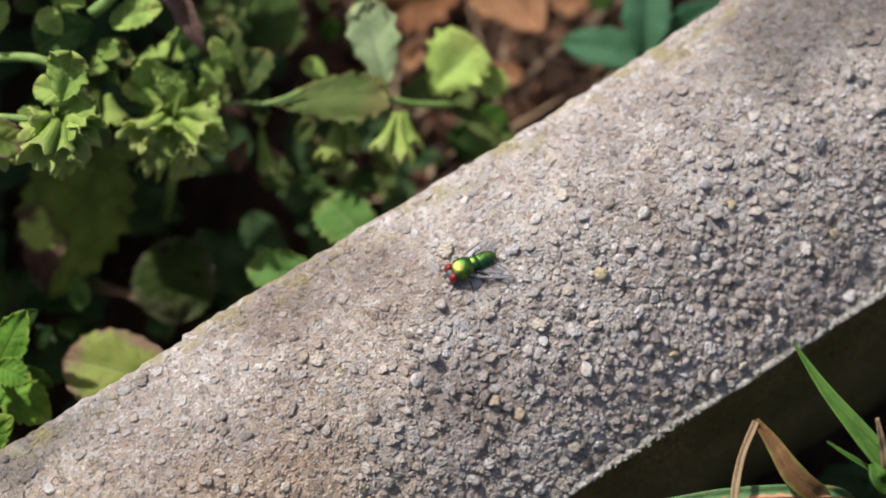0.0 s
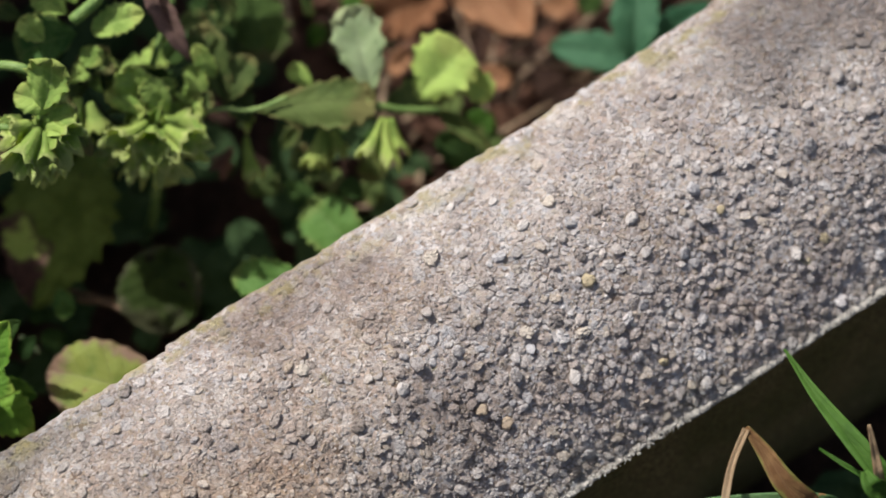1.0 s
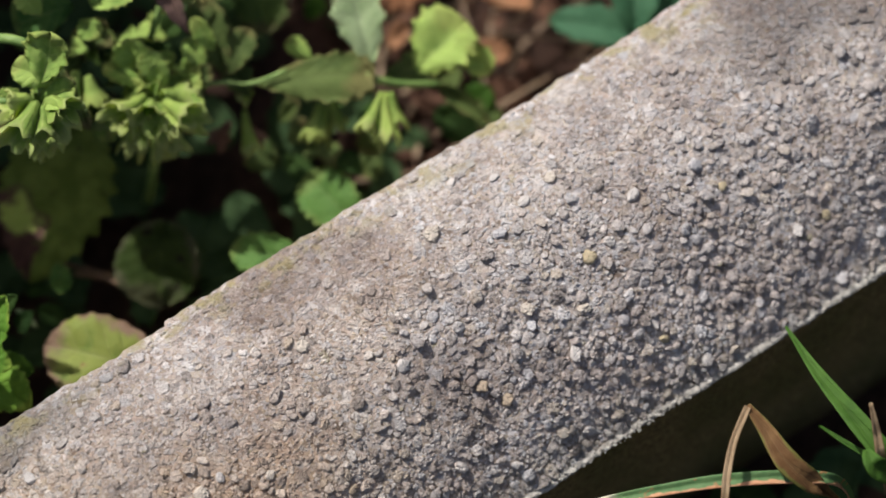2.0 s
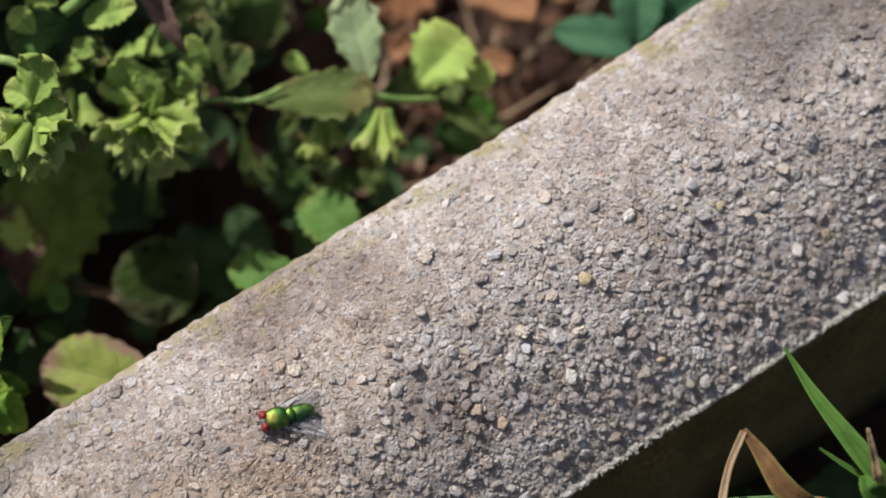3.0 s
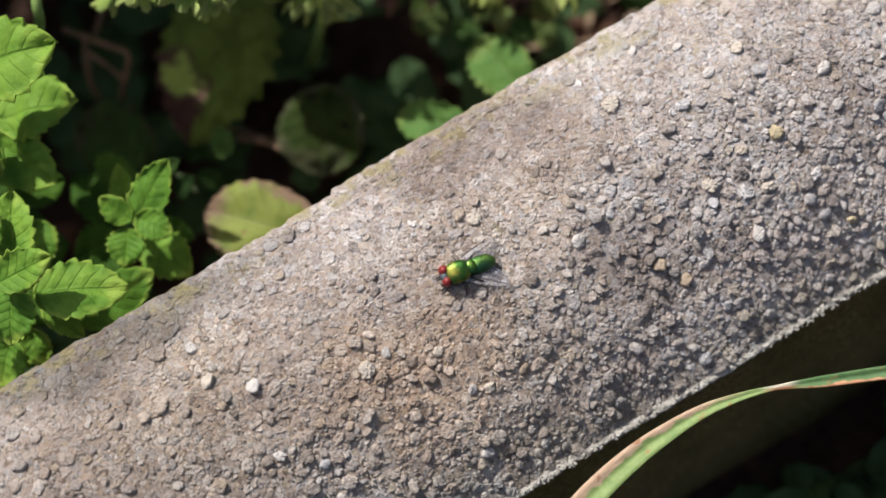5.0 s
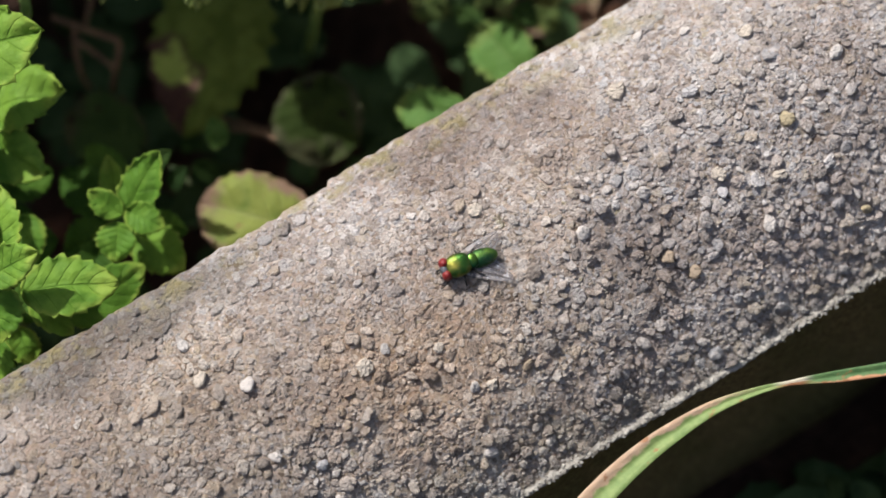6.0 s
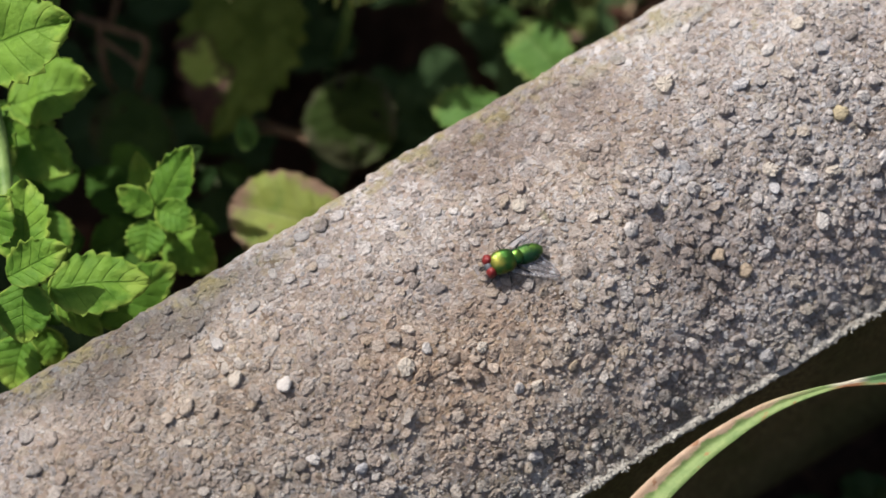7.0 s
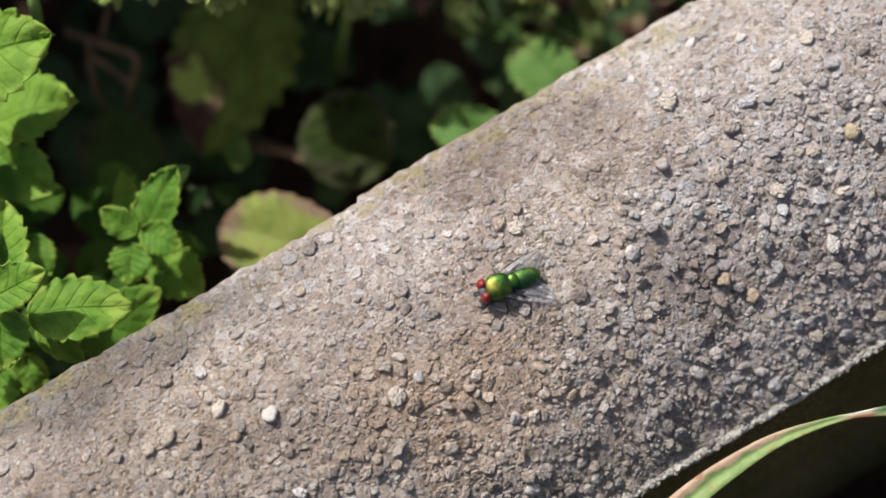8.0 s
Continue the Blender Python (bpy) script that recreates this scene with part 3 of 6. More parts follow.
def build_kerb():
    kerb = new("edging_stone")
    kerb.empty_display_size = 0.02
    kerb.matrix_world = pose(0, 0, 0, 0, 0, AXIS_TURN)
    tagged(kerb, "weathered grey concrete edging stone with exposed pebble aggregate", "edging stone")
    # body: rounded top, rolled back edge, back face, ends
    bm = bmesh.new()
    across, along = 96, 620
    rows = []
    for i in range(along + 1):
        x = X0 + (X1 - X0) * i / along
        far = back_edge(x)
        row = []
        for k in range(across + 1):
            y = NEAR + (far - NEAR) * k / across
            p = Vector((x, y, crown(y)))
            rough = 0.00022 * noise.noise(p * 900) + 0.00012 * noise.noise(p * 2200) + relief(p) - 0.00004 + 0.00008 * worn(x, y)
            row.append(bm.verts.new(p + crown_normal(y) * rough))
        z = crown(far)
        wobble = 0.0004 * noise.noise(Vector((x * 300, 0, 7)))
        for dy, dz in ((0.0006, -0.0005), (0.0009, -0.0018 + wobble), (0.0010, -0.006), (0.0010, -0.09)):
            row.append(bm.verts.new((x, far + dy + wobble, z + dz)))
        rows.append(row)
    for a, b in zip(rows, rows[1:]):
        for k in range(len(a) - 1):
            bm.faces.new((a[k], b[k], b[k + 1], a[k + 1]))
    for row in (rows[0], rows[-1]):
        foot = [bm.verts.new((row[0].co.x, NEAR, -0.02))]
        try:
            bm.faces.new(row + foot)
        except ValueError:
            pass
    bmesh.ops.recalc_face_normals(bm, faces=bm.faces)
    body = part("body", bm, CONCRETE, kerb)
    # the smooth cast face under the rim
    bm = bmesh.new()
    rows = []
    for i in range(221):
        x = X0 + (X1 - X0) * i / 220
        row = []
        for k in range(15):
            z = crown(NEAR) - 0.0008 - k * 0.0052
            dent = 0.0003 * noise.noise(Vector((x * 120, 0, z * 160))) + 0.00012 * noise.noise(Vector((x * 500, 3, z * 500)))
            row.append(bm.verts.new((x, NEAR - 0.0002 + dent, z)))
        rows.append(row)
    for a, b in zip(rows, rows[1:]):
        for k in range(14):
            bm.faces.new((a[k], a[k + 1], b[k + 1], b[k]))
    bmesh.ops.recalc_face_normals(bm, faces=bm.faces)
    part("cast_face", bm, SHADED_CONCRETE, kerb, "smooth concrete side face with shade in its dark brown colour")
    # the pale ragged mortar rim between top and face: crumbs in a strip
    rng = random.Random(17)
    base = bmesh.new()
    bmesh.ops.create_icosphere(base, subdivisions=1, radius=1)
    form = [v.co.copy() for v in base.verts]
    sides = [[v.index for v in f.verts] for f in base.faces]
    base.free()
    verts, faces = [], []
    # a narrow ledge, ragged at its lip
    count = 1500
    for i in range(count + 1):
        x = X0 + (X1 - X0) * i / count
        kept = min(1.0, max(0.55 if x > -0.05 else 0.15, 0.9 + 1.6 * noise.noise(Vector((x * 45, 6, 1))) - 0.9 * min(1.0, max(0.0, (-0.055 - x) / 0.03))))
        lip = (0.0012 + 0.0004 * noise.noise(Vector((x * 210, 2, 2))) + 0.0003 * noise.noise(Vector((x * 900, 2, 5)))) * kept
        for n, (out, up) in enumerate(((-0.5, -0.00015), (-0.1, 0.0), (0.3, 0.00012), (0.75, 0.00010), (1.0, -0.00012), (1.02, -0.0007), (0.4, -0.0014))):
            rise = 0.00016 * noise.noise(Vector((x * 1100, n * 1.7, 0))) + 0.00012 * noise.noise(Vector((x * 2600, n * 2.3, 4)))
            side = 0.00016 * noise.noise(Vector((x * 1300, n * 1.3, 8)))
            verts.append(Vector((x, NEAR - out * lip + side, crown(NEAR) + up + rise - 0.0002 * (1 - kept))))
    for i in range(count):
        for n in range(6):
            p = i * 7 + n
            faces.append([p, p + 1, p + 8, p + 7])
    for _ in range(5200):
        x = rng.uniform(X0, X1)
        if x < -0.055 and rng.random() < 0.6:
            continue
        r = 0.00010 + 0.00026 * rng.random() ** 2
        off = rng.uniform(-0.0002, 0.0012)
        at = Vector((x, NEAR - off, crown(NEAR) + 0.00004 + rng.uniform(-0.0001, 0.00012) - 0.0005 * max(0.0, off - 0.0009) / 0.0003))
        turn = Euler((rng.uniform(0, 6), rng.uniform(0, 6), rng.uniform(0, 6))).to_matrix()
        first = len(verts)
        for p in form:
            verts.append(at + turn @ Vector((p.x * r * 1.4, p.y * r, p.z * r * 0.8)) * rng.uniform(0.75, 1.2))
        faces += [[q + first for q in f] for f in sides]
    mesh = bpy.data.meshes.new("rim")
    mesh.from_pydata(verts, [], faces)
    mesh.materials.append(MORTAR)
    rim = new("rim", mesh)
    rim.parent = kerb
    tagged(rim, "pale crumbling mortar rim", kind="stuff")
    return kerb


KERB = build_kerb()


# Single stones that stand out: along, across, half-length, stone.
KNOWN_STONES = [
    (0.0036, -0.0191, 0.00143, CREAM_STONE), (0.0028, -0.0213, 0.00114, BLUE_STONE), (0.0120, -0.0234, 0.00143, CREAM_STONE),
    (0.0070, -0.0280, 0.00161, WHITE_STONE), (0.0173, -0.0175, 0.00138, OCHRE_STONE), (-0.0096, -0.0249, 0.00123, BROWN_STONE),
    (-0.0070, -0.0285, 0.00133, BROWN_STONE), (-0.0192, -0.0165, 0.00133, WHITE_STONE), (0.0065, -0.0068, 0.00152, BLUE_STONE),
    (0.0217, -0.0170, 0.00133, WHITE_STONE), (0.0416, -0.0141, 0.00143, BLUE_STONE), (0.0219, -0.0329, 0.00114, OCHRE_STONE),
    (-0.0030, -0.0009, 0.00180, CREAM_STONE), (-0.0314, -0.0056, 0.00123, CREAM_STONE), (0.0051, 0.0059, 0.00095, WHITE_STONE),
    (0.0114, 0.0022, 0.00104, WHITE_STONE), (0.0193, -0.0031, 0.00123, CREAM_STONE), (0.0293, -0.0129, 0.00133, WHITE_STONE),
    (0.0574, -0.0304, 0.00114, OCHRE_STONE), (0.0517, -0.0300, 0.00123, WHITE_STONE), (0.0132, -0.0043, 0.00123, WHITE_STONE),
    (0.0436, -0.0190, 0.00095, OCHRE_STONE),
]
KNOWN_STONES += [
    (-0.0748, -0.0105, 0.00133, WHITE_STONE), (-0.0543, -0.0161, 0.00095, WHITE_STONE), (-0.0582, -0.0168, 0.00152, CREAM_STONE),
    (-0.0472, -0.0197, 0.00104, CREAM_STONE), (-0.0429, -0.0273, 0.00104, CREAM_STONE), (-0.0453, -0.0265, 0.00104, WHITE_STONE),
    (-0.0366, -0.0275, 0.00123, BROWN_STONE), (-0.0767, -0.0209, 0.00123, WHITE_STONE), (-0.0712, -0.0250, 0.00114, BLUE_STONE),
    (-0.0805, -0.0063, 0.00143, CREAM_STONE), (-0.0800, -0.0003, 0.00114, WHITE_STONE), (-0.0480, -0.0343, 0.00114, WHITE_STONE),
]

ACROSS = np.linspace(NEAR, FAR + 0.0062, 400)
ARC = np.concatenate([[0], np.cumsum(np.hypot(np.diff(ACROSS), np.diff(crown(ACROSS))))])


def scatter_stones():
    """Seeds of the stones over the curved top, unrolled: along, arc, half-length, stone. The largest first."""
    rng = random.Random(7)
    cell, table, laid = 0.0018, {}, []

    def lay(x, s, r, close, stone):
        cx, cy = int(x // cell), int(s // cell)
        for i in range(cx - 2, cx + 3):
            for j in range(cy - 2, cy + 3):
                for px, ps, pr in table.get((i, j), ()):
                    if (px - x) ** 2 + (ps - s) ** 2 < (close * (pr + r)) ** 2:
                        return
        table.setdefault((cx, cy), []).append((x, s, r))
        laid.append((x, s, r, stone))

    for x, y, r, stone in KNOWN_STONES:
        lay(x, float(np.interp(y, ACROSS, ARC)), r * 0.92, 0.3, stone)
    for tries, low, high in ((2600, 0.00096, 0.00142), (9000, 0.00068, 0.00100), (20000, 0.00044, 0.00068), (60000, 0.00024, 0.00044)):
        for _ in range(tries):
            lay(rng.uniform(-0.150, 0.125), rng.uniform(0.0003, ARC[-1] - 0.0004), rng.uniform(low, high), 0.90, None)
    return laid


def outline(n, seeds, table, cell):
    """The room that a stone has among its neighbours, as a polygon round its seed."""
    x, s, r, _ = seeds[n]
    reach = r * 1.75
    poly = [(reach * math.cos(k * math.tau / 10 + n), reach * math.sin(k * math.tau / 10 + n)) for k in range(10)]
    cx, cy = int(x // cell), int(s // cell)
    for i in range(cx - 2, cx + 3):
        for j in range(cy - 2, cy + 3):
            for m in table.get((i, j), ()):
                if m == n:
                    continue
                dx, dy, q = seeds[m][0] - x, seeds[m][1] - s, seeds[m][2]
                far = math.hypot(dx, dy)
                if far > 2 * (reach + q):
                    continue
                limit = (far * far + r * r - q * q) / (2 * far)
                ux, uy = dx / far, dy / far
                cut = []
                for (ax, ay), (bx, by) in zip(poly, poly[1:] + poly[:1]):
                    da, db = ax * ux + ay * uy - limit, bx * ux + by * uy - limit
                    if da <= 0:
                        cut.append((ax, ay))
                    if (da < 0) != (db < 0):
                        f = da / (da - db)
                        cut.append((ax + (bx - ax) * f, ay + (by - ay) * f))
                poly = cut
                if len(poly) < 3:
                    return []
    return poly


def knapped(poly, r, rng, flush, lean, proud=False):
    """A stone over a polygon: ragged outline, sloping flanks, an uneven tilted top. Places are along, arc, height."""
    shrink = rng.uniform(0.90, 1.03) + 0.03 * flush
    stretch, turn = rng.uniform(0.58, 1.0), rng.uniform(0, math.pi)
    cs, sn = math.cos(turn), math.sin(turn)
    pts = []
    for (ax, ay), (bx, by) in zip(poly, poly[1:] + poly[:1]):
        if math.hypot(bx - ax, by - ay) < 0.15 * r:
            continue
        for f in (0.28, 0.72):
            w = 1 + rng.uniform(-0.16, 0.06)
            px, py = (ax + (bx - ax) * f) * w, (ay + (by - ay) * f) * w
            along, beside = px * cs + py * sn, (py * cs - px * sn) * stretch
            pts.append((along * cs - beside * sn, along * sn + beside * cs))
    k = len(pts)
    if k < 4:
        return None
    tall = r * rng.uniform(0.12, 0.58) * (1 - 0.75 * flush)
    base = (rng.gauss(0, 0.26) - 0.14) * r * (1 - 0.75 * flush)
    tx, ty = rng.gauss(0, 0.24) * (1 - 0.6 * flush), rng.gauss(0, 0.24) * (1 - 0.6 * flush)
    ty -= lean * (1 - flush)
    if proud:
        tall, base = r * 0.5, r * 0.04
    full = rng.uniform(0.0, 0.12)
    verts = []
    for scale, up, jag in ((shrink, -0.5 * r, 0.0), (shrink * 1.01, base + tall * 0.30, 0.07), (shrink * (0.82 + full), base + tall * 0.84, 0.11), (shrink * (0.44 + full), base + tall * 1.0, 0.12)):
        for px, py in pts:
            w = 1 + rng.uniform(-jag, jag)
            verts.append((px * scale * w, py * scale * w, up + (tx * px + ty * py) * scale * (up > -0.45 * r) + rng.uniform(-jag, jag) * r * (1 - 0.5 * flush)))
    verts.append((0.0, 0.0, base + tall * 1.03))
    faces = []
    for ring in range(3):
        for m in range(k):
            p, q = ring * k + m, ring * k + (m + 1) % k
            faces += [(p, q, q + k), (p, q + k, p + k)]
    faces += [(3 * k + m, 3 * k + (m + 1) % k, 4 * k) for m in range(k)]
    return np.array(verts), np.array(faces)


def onto_crown(x, s, verts):
    """Lays a stone's places from the unrolled plan onto the rounded top."""
    y = np.interp(s + verts[:, 1], ARC, ACROSS)
    mid = float(np.interp(s, ARC, ACROSS))
    slope = 0.00304 - 29.5 * y - 44.76 * y * y
    size = np.sqrt(1 + slope * slope)
    up = verts[:, 2] + relief(Vector((x, mid, crown(mid))))
    return np.stack([x + verts[:, 0], y - slope / size * up, crown(y) + up / size], 1)


def build_pebbles():
    rng = random.Random(21)
    seeds = scatter_stones()
    cell, table = 0.0018, {}
    for n, (x, s, r, _) in enumerate(seeds):
        table.setdefault((int(x // cell), int(s // cell)), []).append(n)
    # the larger stones along the stretch that lies nearest are single pieces
    middle = [n for n, (x, s, r, stone) in enumerate(seeds) if stone is None and -0.075 < x < 0.055]
    single = set(sorted(middle, key=lambda n: -seeds[n][2])[:260])
    places, corners, smooth, count, focus_stone = [], [], [], 0, None
    for n, (x, s, r, stone) in enumerate(seeds):
        poly = outline(n, seeds, table, cell)
        if len(poly) < 3:
            continue
        y = float(np.interp(s, ARC, ACROSS))
        if y > back_edge(x) - 0.0004:
            continue
        made = knapped(poly, r, rng, worn(x, y), 0.15 * max(0.0, -29.5 * y - 44.76 * y * y), stone is not None)
        if made is None:
            continue
        verts, faces = onto_crown(x, s, made[0]), made[1]
        if stone or n in single:
            centre = verts.mean(0)
            mesh = bpy.data.meshes.new("pebble")
            mesh.from_pydata((verts - centre).tolist(), [], faces.tolist())
            mesh.polygons.foreach_set("use_smooth", [rng.random() < 0.5] * len(mesh.polygons))
            mesh.materials.append(stone or PEBBLE)
            ob = new("pebble", mesh)
            ob.parent, ob.location = KERB, centre
            if stone and x == KNOWN_STONES[7][0]:
                focus_stone = ob
        else:
            places.append(verts)
            corners.append(faces + count)
            smooth.append(np.full(len(faces), rng.random() < 0.45))
            count += len(verts)
    # grit between the stones
    chip = bmesh.new()
    bmesh.ops.create_icosphere(chip, subdivisions=1, radius=1)
    chip.verts.ensure_lookup_table()
    form, sides = np.array([v.co[:] for v in chip.verts]), np.array([[v.index for v in f.verts] for f in chip.faces])
    chip.free()
    for _ in range(36000):
        r = 0.00012 + 0.00030 * rng.random() ** 2
        wild = form * (1 + np.array([[rng.uniform(-0.35, 0.35) for _ in range(3)] for _ in form])) * np.array([r * rng.uniform(0.9, 1.6), r, r * 0.7])
        s = rng.uniform(0.0003, ARC[-1] - 0.0004)
        x = rng.uniform(-0.14, 0.11)
        y = float(np.interp(s, ARC, ACROSS))
        flush = worn(x, y)
        if y > back_edge(x) - 0.0003:
            continue
        wild[:, 2] += rng.uniform(-0.00012, 0.00010) * (1 - 0.6 * flush) - 0.00004
        places.append(onto_crown(x, s, wild))
        corners.append(sides + count)
        smooth.append(np.zeros(len(sides), dtype=bool))
        count += len(form)
    places, corners = np.concatenate(places), np.concatenate(corners)
    mesh = bpy.data.meshes.new("aggregate")
    mesh.vertices.add(len(places))
    mesh.vertices.foreach_set("co", places.astype(np.float32).ravel())
    mesh.loops.add(corners.size)
    mesh.loops.foreach_set("vertex_index", corners.astype(np.int32).ravel())
    mesh.polygons.add(len(corners))
    mesh.polygons.foreach_set("loop_start", np.arange(0, corners.size, 3, dtype=np.int32))
    mesh.polygons.foreach_set("use_smooth", np.concatenate(smooth))
    mesh.update(calc_edges=True)
    mesh.validate()
    mesh.materials.append(PEBBLE)
    ob = new("aggregate", mesh)
    ob.parent = KERB
    tagged(ob, "small grey and beige stones set in the concrete", kind="stuff")
    return focus_stone


# ---- the fly ----
def ball(bm, centre, half, rings=12, segments=18, shape=None):
    made = bmesh.ops.create_uvsphere(bm, u_segments=segments, v_segments=rings, radius=1)["verts"]
    for v in made:
        c = v.co.copy()
        if shape:
            c = shape(c)
        v.co = Vector((c.x * half[0] + centre[0], c.y * half[1] + centre[1], c.z * half[2] + centre[2])) * 0.001


def spike(bm, root, way, length, radius=0.035):
    root, way = Vector(root) * 0.001, Vector(way).normalized()
    line = [root + way * (length * 0.001 * k / 3) for k in range(4)]
    tube(bm, line, [radius * 0.001 * (1 - 0.28 * k) for k in range(4)], 4)


FLY_SIZE = 0.93


def build_fly():
    fly = new("green_bottle_fly")
    fly.empty_display_size = 0.004
    tagged(fly, "metallic green bottle fly with red eyes and clear wings", "fly")

    def body(name, centre, half, material, shape=None, label=""):
        bm = bmesh.new()
        ball(bm, centre, half, shape=shape)
        return part(name, bm, material, fly, label)

    def boxy(c, power=0.72):
        return Vector([math.copysign(abs(v) ** power, v) for v in c])

    body("thorax", (0.75, 0, 1.90), (2.20, 1.95, 1.52), FLY_GOLD, lambda c: boxy(Vector((c.x, c.y * (1 - 0.10 * c.x ** 2), c.z * (1 - 0.06 * c.x)))), "green-gold thorax")
    body("scutellum", (-1.55, 0, 2.25), (1.05, 1.30, 0.80), FLY_GREEN, lambda c: boxy(c, 0.9))
    body("abdomen", (-3.55, 0, 1.45), (2.50, 1.55, 1.10), FLY_BELLY, lambda c: Vector((math.copysign(abs(c.x) ** 0.85, c.x), c.y * (1 + 0.16 * c.x), c.z * (1 + 0.10 * c.x) - 0.12 * (c.x < -0.4) * (c.x + 0.4) ** 2)), "green abdomen with blue sheen")
    head = body("head", (3.10, 0, 1.65), (0.72, 1.45, 1.20), FLY_FACE, label="dark silvery face")
    for side in (-1, 1):
        bm = bmesh.new()
        ball(bm, (2.98, side * 0.98, 1.80), (0.86, 0.98, 1.36), shape=lambda c: Vector((c.x, c.y * (1 - 0.1 * c.z), c.z)))
        part("eye", bm, FLY_EYE, head, "large dark red eye")
        bm = bmesh.new()
        tube(bm, [Vector(p) * 0.001 for p in ((3.85, side * 0.16, 1.9), (4.25, side * 0.22, 1.65), (4.4, side * 0.24, 1.2))], [0.00014, 0.00016, 0.0001], 6)
        spike(bm, (4.3, side * 0.22, 1.55), (1, side * 0.9, 0.5), 0.9, 0.03)
        part("antenna", bm, FLY_BLACK, head)
    # wings, half spread
    for side in (-1, 1):
        bm = bmesh.new()
        bm.loops.layers.uv.new("leaf")
        root, tip = Vector((0.3, side * 1.6, 1.7)), Vector((-7.1, side * (5.0 if side > 0 else 3.4), 1.0))
        way = (tip - root).normalized()
        out = way.cross(Vector((0, 0, 1))).normalized() * (1 if side < 0 else -1)
        out = -out if out.y * side < 0 else out
        span, rows = (tip - root).length, []
        for i in range(17):
            u = i / 16
            lead = 0.10 + 0.80 * math.sin(math.pi * u ** 0.9) ** 0.6 * (0.55 + 0.1 * u)
            trail = 0.20 + 3.1 * math.sin(math.pi * min(1, u ** 0.72 * 0.98)) ** 0.75
            row = []
            for k in range(9):
                v = k / 8
                off = lead - v * (lead + trail)
                droop = -0.35 * v * v + 0.12 * math.sin(v * 9 + u * 4) * 0.5
                row.append(((root + way * (u * span) + out * off + Vector((0, 0, droop + 0.15 * math.sin(u * 3)))) * 0.001, u, v))
            rows.append(row)
        sheet(bm, rows)
        ob = part("wing", bm, FLY_WING, fly, "clear veined wing")
        bm = bmesh.new()
        tube(bm, [r[0][0] for r in rows], [0.00007 * (1 - 0.05 * i) for i in range(17)], 5)
        tube(bm, [r[2][0] for r in rows], [0.00004] * 17, 4)
        tube(bm, [r[4][0] for r in rows[:14]], [0.000035] * 14, 4)
        part("wing_vein", bm, FLY_BLACK, ob)
    # legs: hip, knee, ankle, foot
    for side in (-1, 1):
        for hip, knee, ankle, foot in (((1.5, 0.6, 1.6), (2.7, 1.7, 2.0), (3.6, 2.3, 0.7), (4.5, 2.7, 0.15)),
                                       ((0.4, 0.8, 1.4), (0.5, 2.6, 2.2), (0.4, 3.5, 0.7), (0.7, 4.3, 0.12)),
                                       ((-0.8, 0.7, 1.4), (-2.2, 2.4, 2.1), (-3.4, 3.3, 0.8), (-4.3, 3.9, 0.12))):
            bm = bmesh.new()
            pts = [Vector((p[0], p[1] * (side if side > 0 else -0.72), p[2] * (1 if side > 0 else 0.8))) * 0.001 for p in (hip, knee, ankle, foot)]
            line = [pts[0], pts[0].lerp(pts[1], 0.5), pts[1], pts[1].lerp(pts[2], 0.5), pts[2], pts[2].lerp(pts[3], 0.5), pts[3]]
            tube(bm, line, [0.00022, 0.00026, 0.00017, 0.00015, 0.00011, 0.00009, 0.00006], 7)
            rng = random.Random(int(hip[0] * 10) + side)
            for _ in range(9):
                a = rng.randrange(5)
                root = line[a].lerp(line[a + 1], rng.random())
                spike(bm, root * 1000, (rng.gauss(0, 1), side * 0.6 + rng.gauss(0, 0.6), rng.gauss(0, 1)), 0.45, 0.025)
            part("leg", bm, FLY_BLACK, fly)
    rng = random.Random(3)
    bm = bmesh.new()
    for _ in range(70):
        x = rng.choice((rng.uniform(-1.5, 1.7), rng.uniform(-5.0, -2.6)))
        a = rng.uniform(-1.15, 1.15)
        if x > -2:
            root = Vector((x, 1.74 * math.sin(a) * math.sqrt(max(0.05, 1 - ((x - 0.75) / 2.32) ** 2)), 1.90 + 1.42 * math.cos(a) * math.sqrt(max(0.05, 1 - ((x - 0.75) / 2.28) ** 2))))
        else:
            root = Vector((x, 1.56 * math.sin(a) * math.sqrt(max(0.05, 1 - ((x + 3.25) / 2.25) ** 2)), 1.60 + 1.08 * math.cos(a) * math.sqrt(max(0.05, 1 - ((x + 3.35) / 2.15) ** 2))))
        spike(bm, root, (-0.7, math.sin(a), math.cos(a) * 0.8), rng.uniform(0.5, 0.9), 0.028)
    tagged(part("bristles", bm, FLY_BLACK, fly, "short black bristles"), kind="stuff")
    for ob in fly.children_recursive:
        ob.data.transform(Matrix.Scale(FLY_SIZE, 4))
    return fly


FLY = build_fly()


# ---- plants ----
# the bright mint shoot that rises behind the kerb
mint = plant("mint_plant", (-0.105, 0.040, 0.0), "bright yellow-green mint shoot with toothed leaves behind the kerb", "herb", "mint shoots")
stem(mint, "stem", [(-0.1016, 0.0203, 0.0750), (-0.1031, 0.0279, 0.0580), (-0.1047, 0.0437, 0.0200), (-0.1069, 0.0499, 0.0000)], 0.0013, 0.0018, STEM_GREEN)
stem(mint, "stem", [(-0.1016, 0.0203, 0.0750), (-0.0971, 0.0358, 0.0760), (-0.0944, 0.0431, 0.0780), (-0.0917, 0.0501, 0.0860)], 0.0013, 0.001, STEM_GREEN)
leaf(mint, (-0.0930, 0.0528, 0.0880), (-0.0766, 0.0475, 0.0910), 0.0142, LEAF_MINT, form="ovate", curl=0.05, roll=4, fold=0.06)
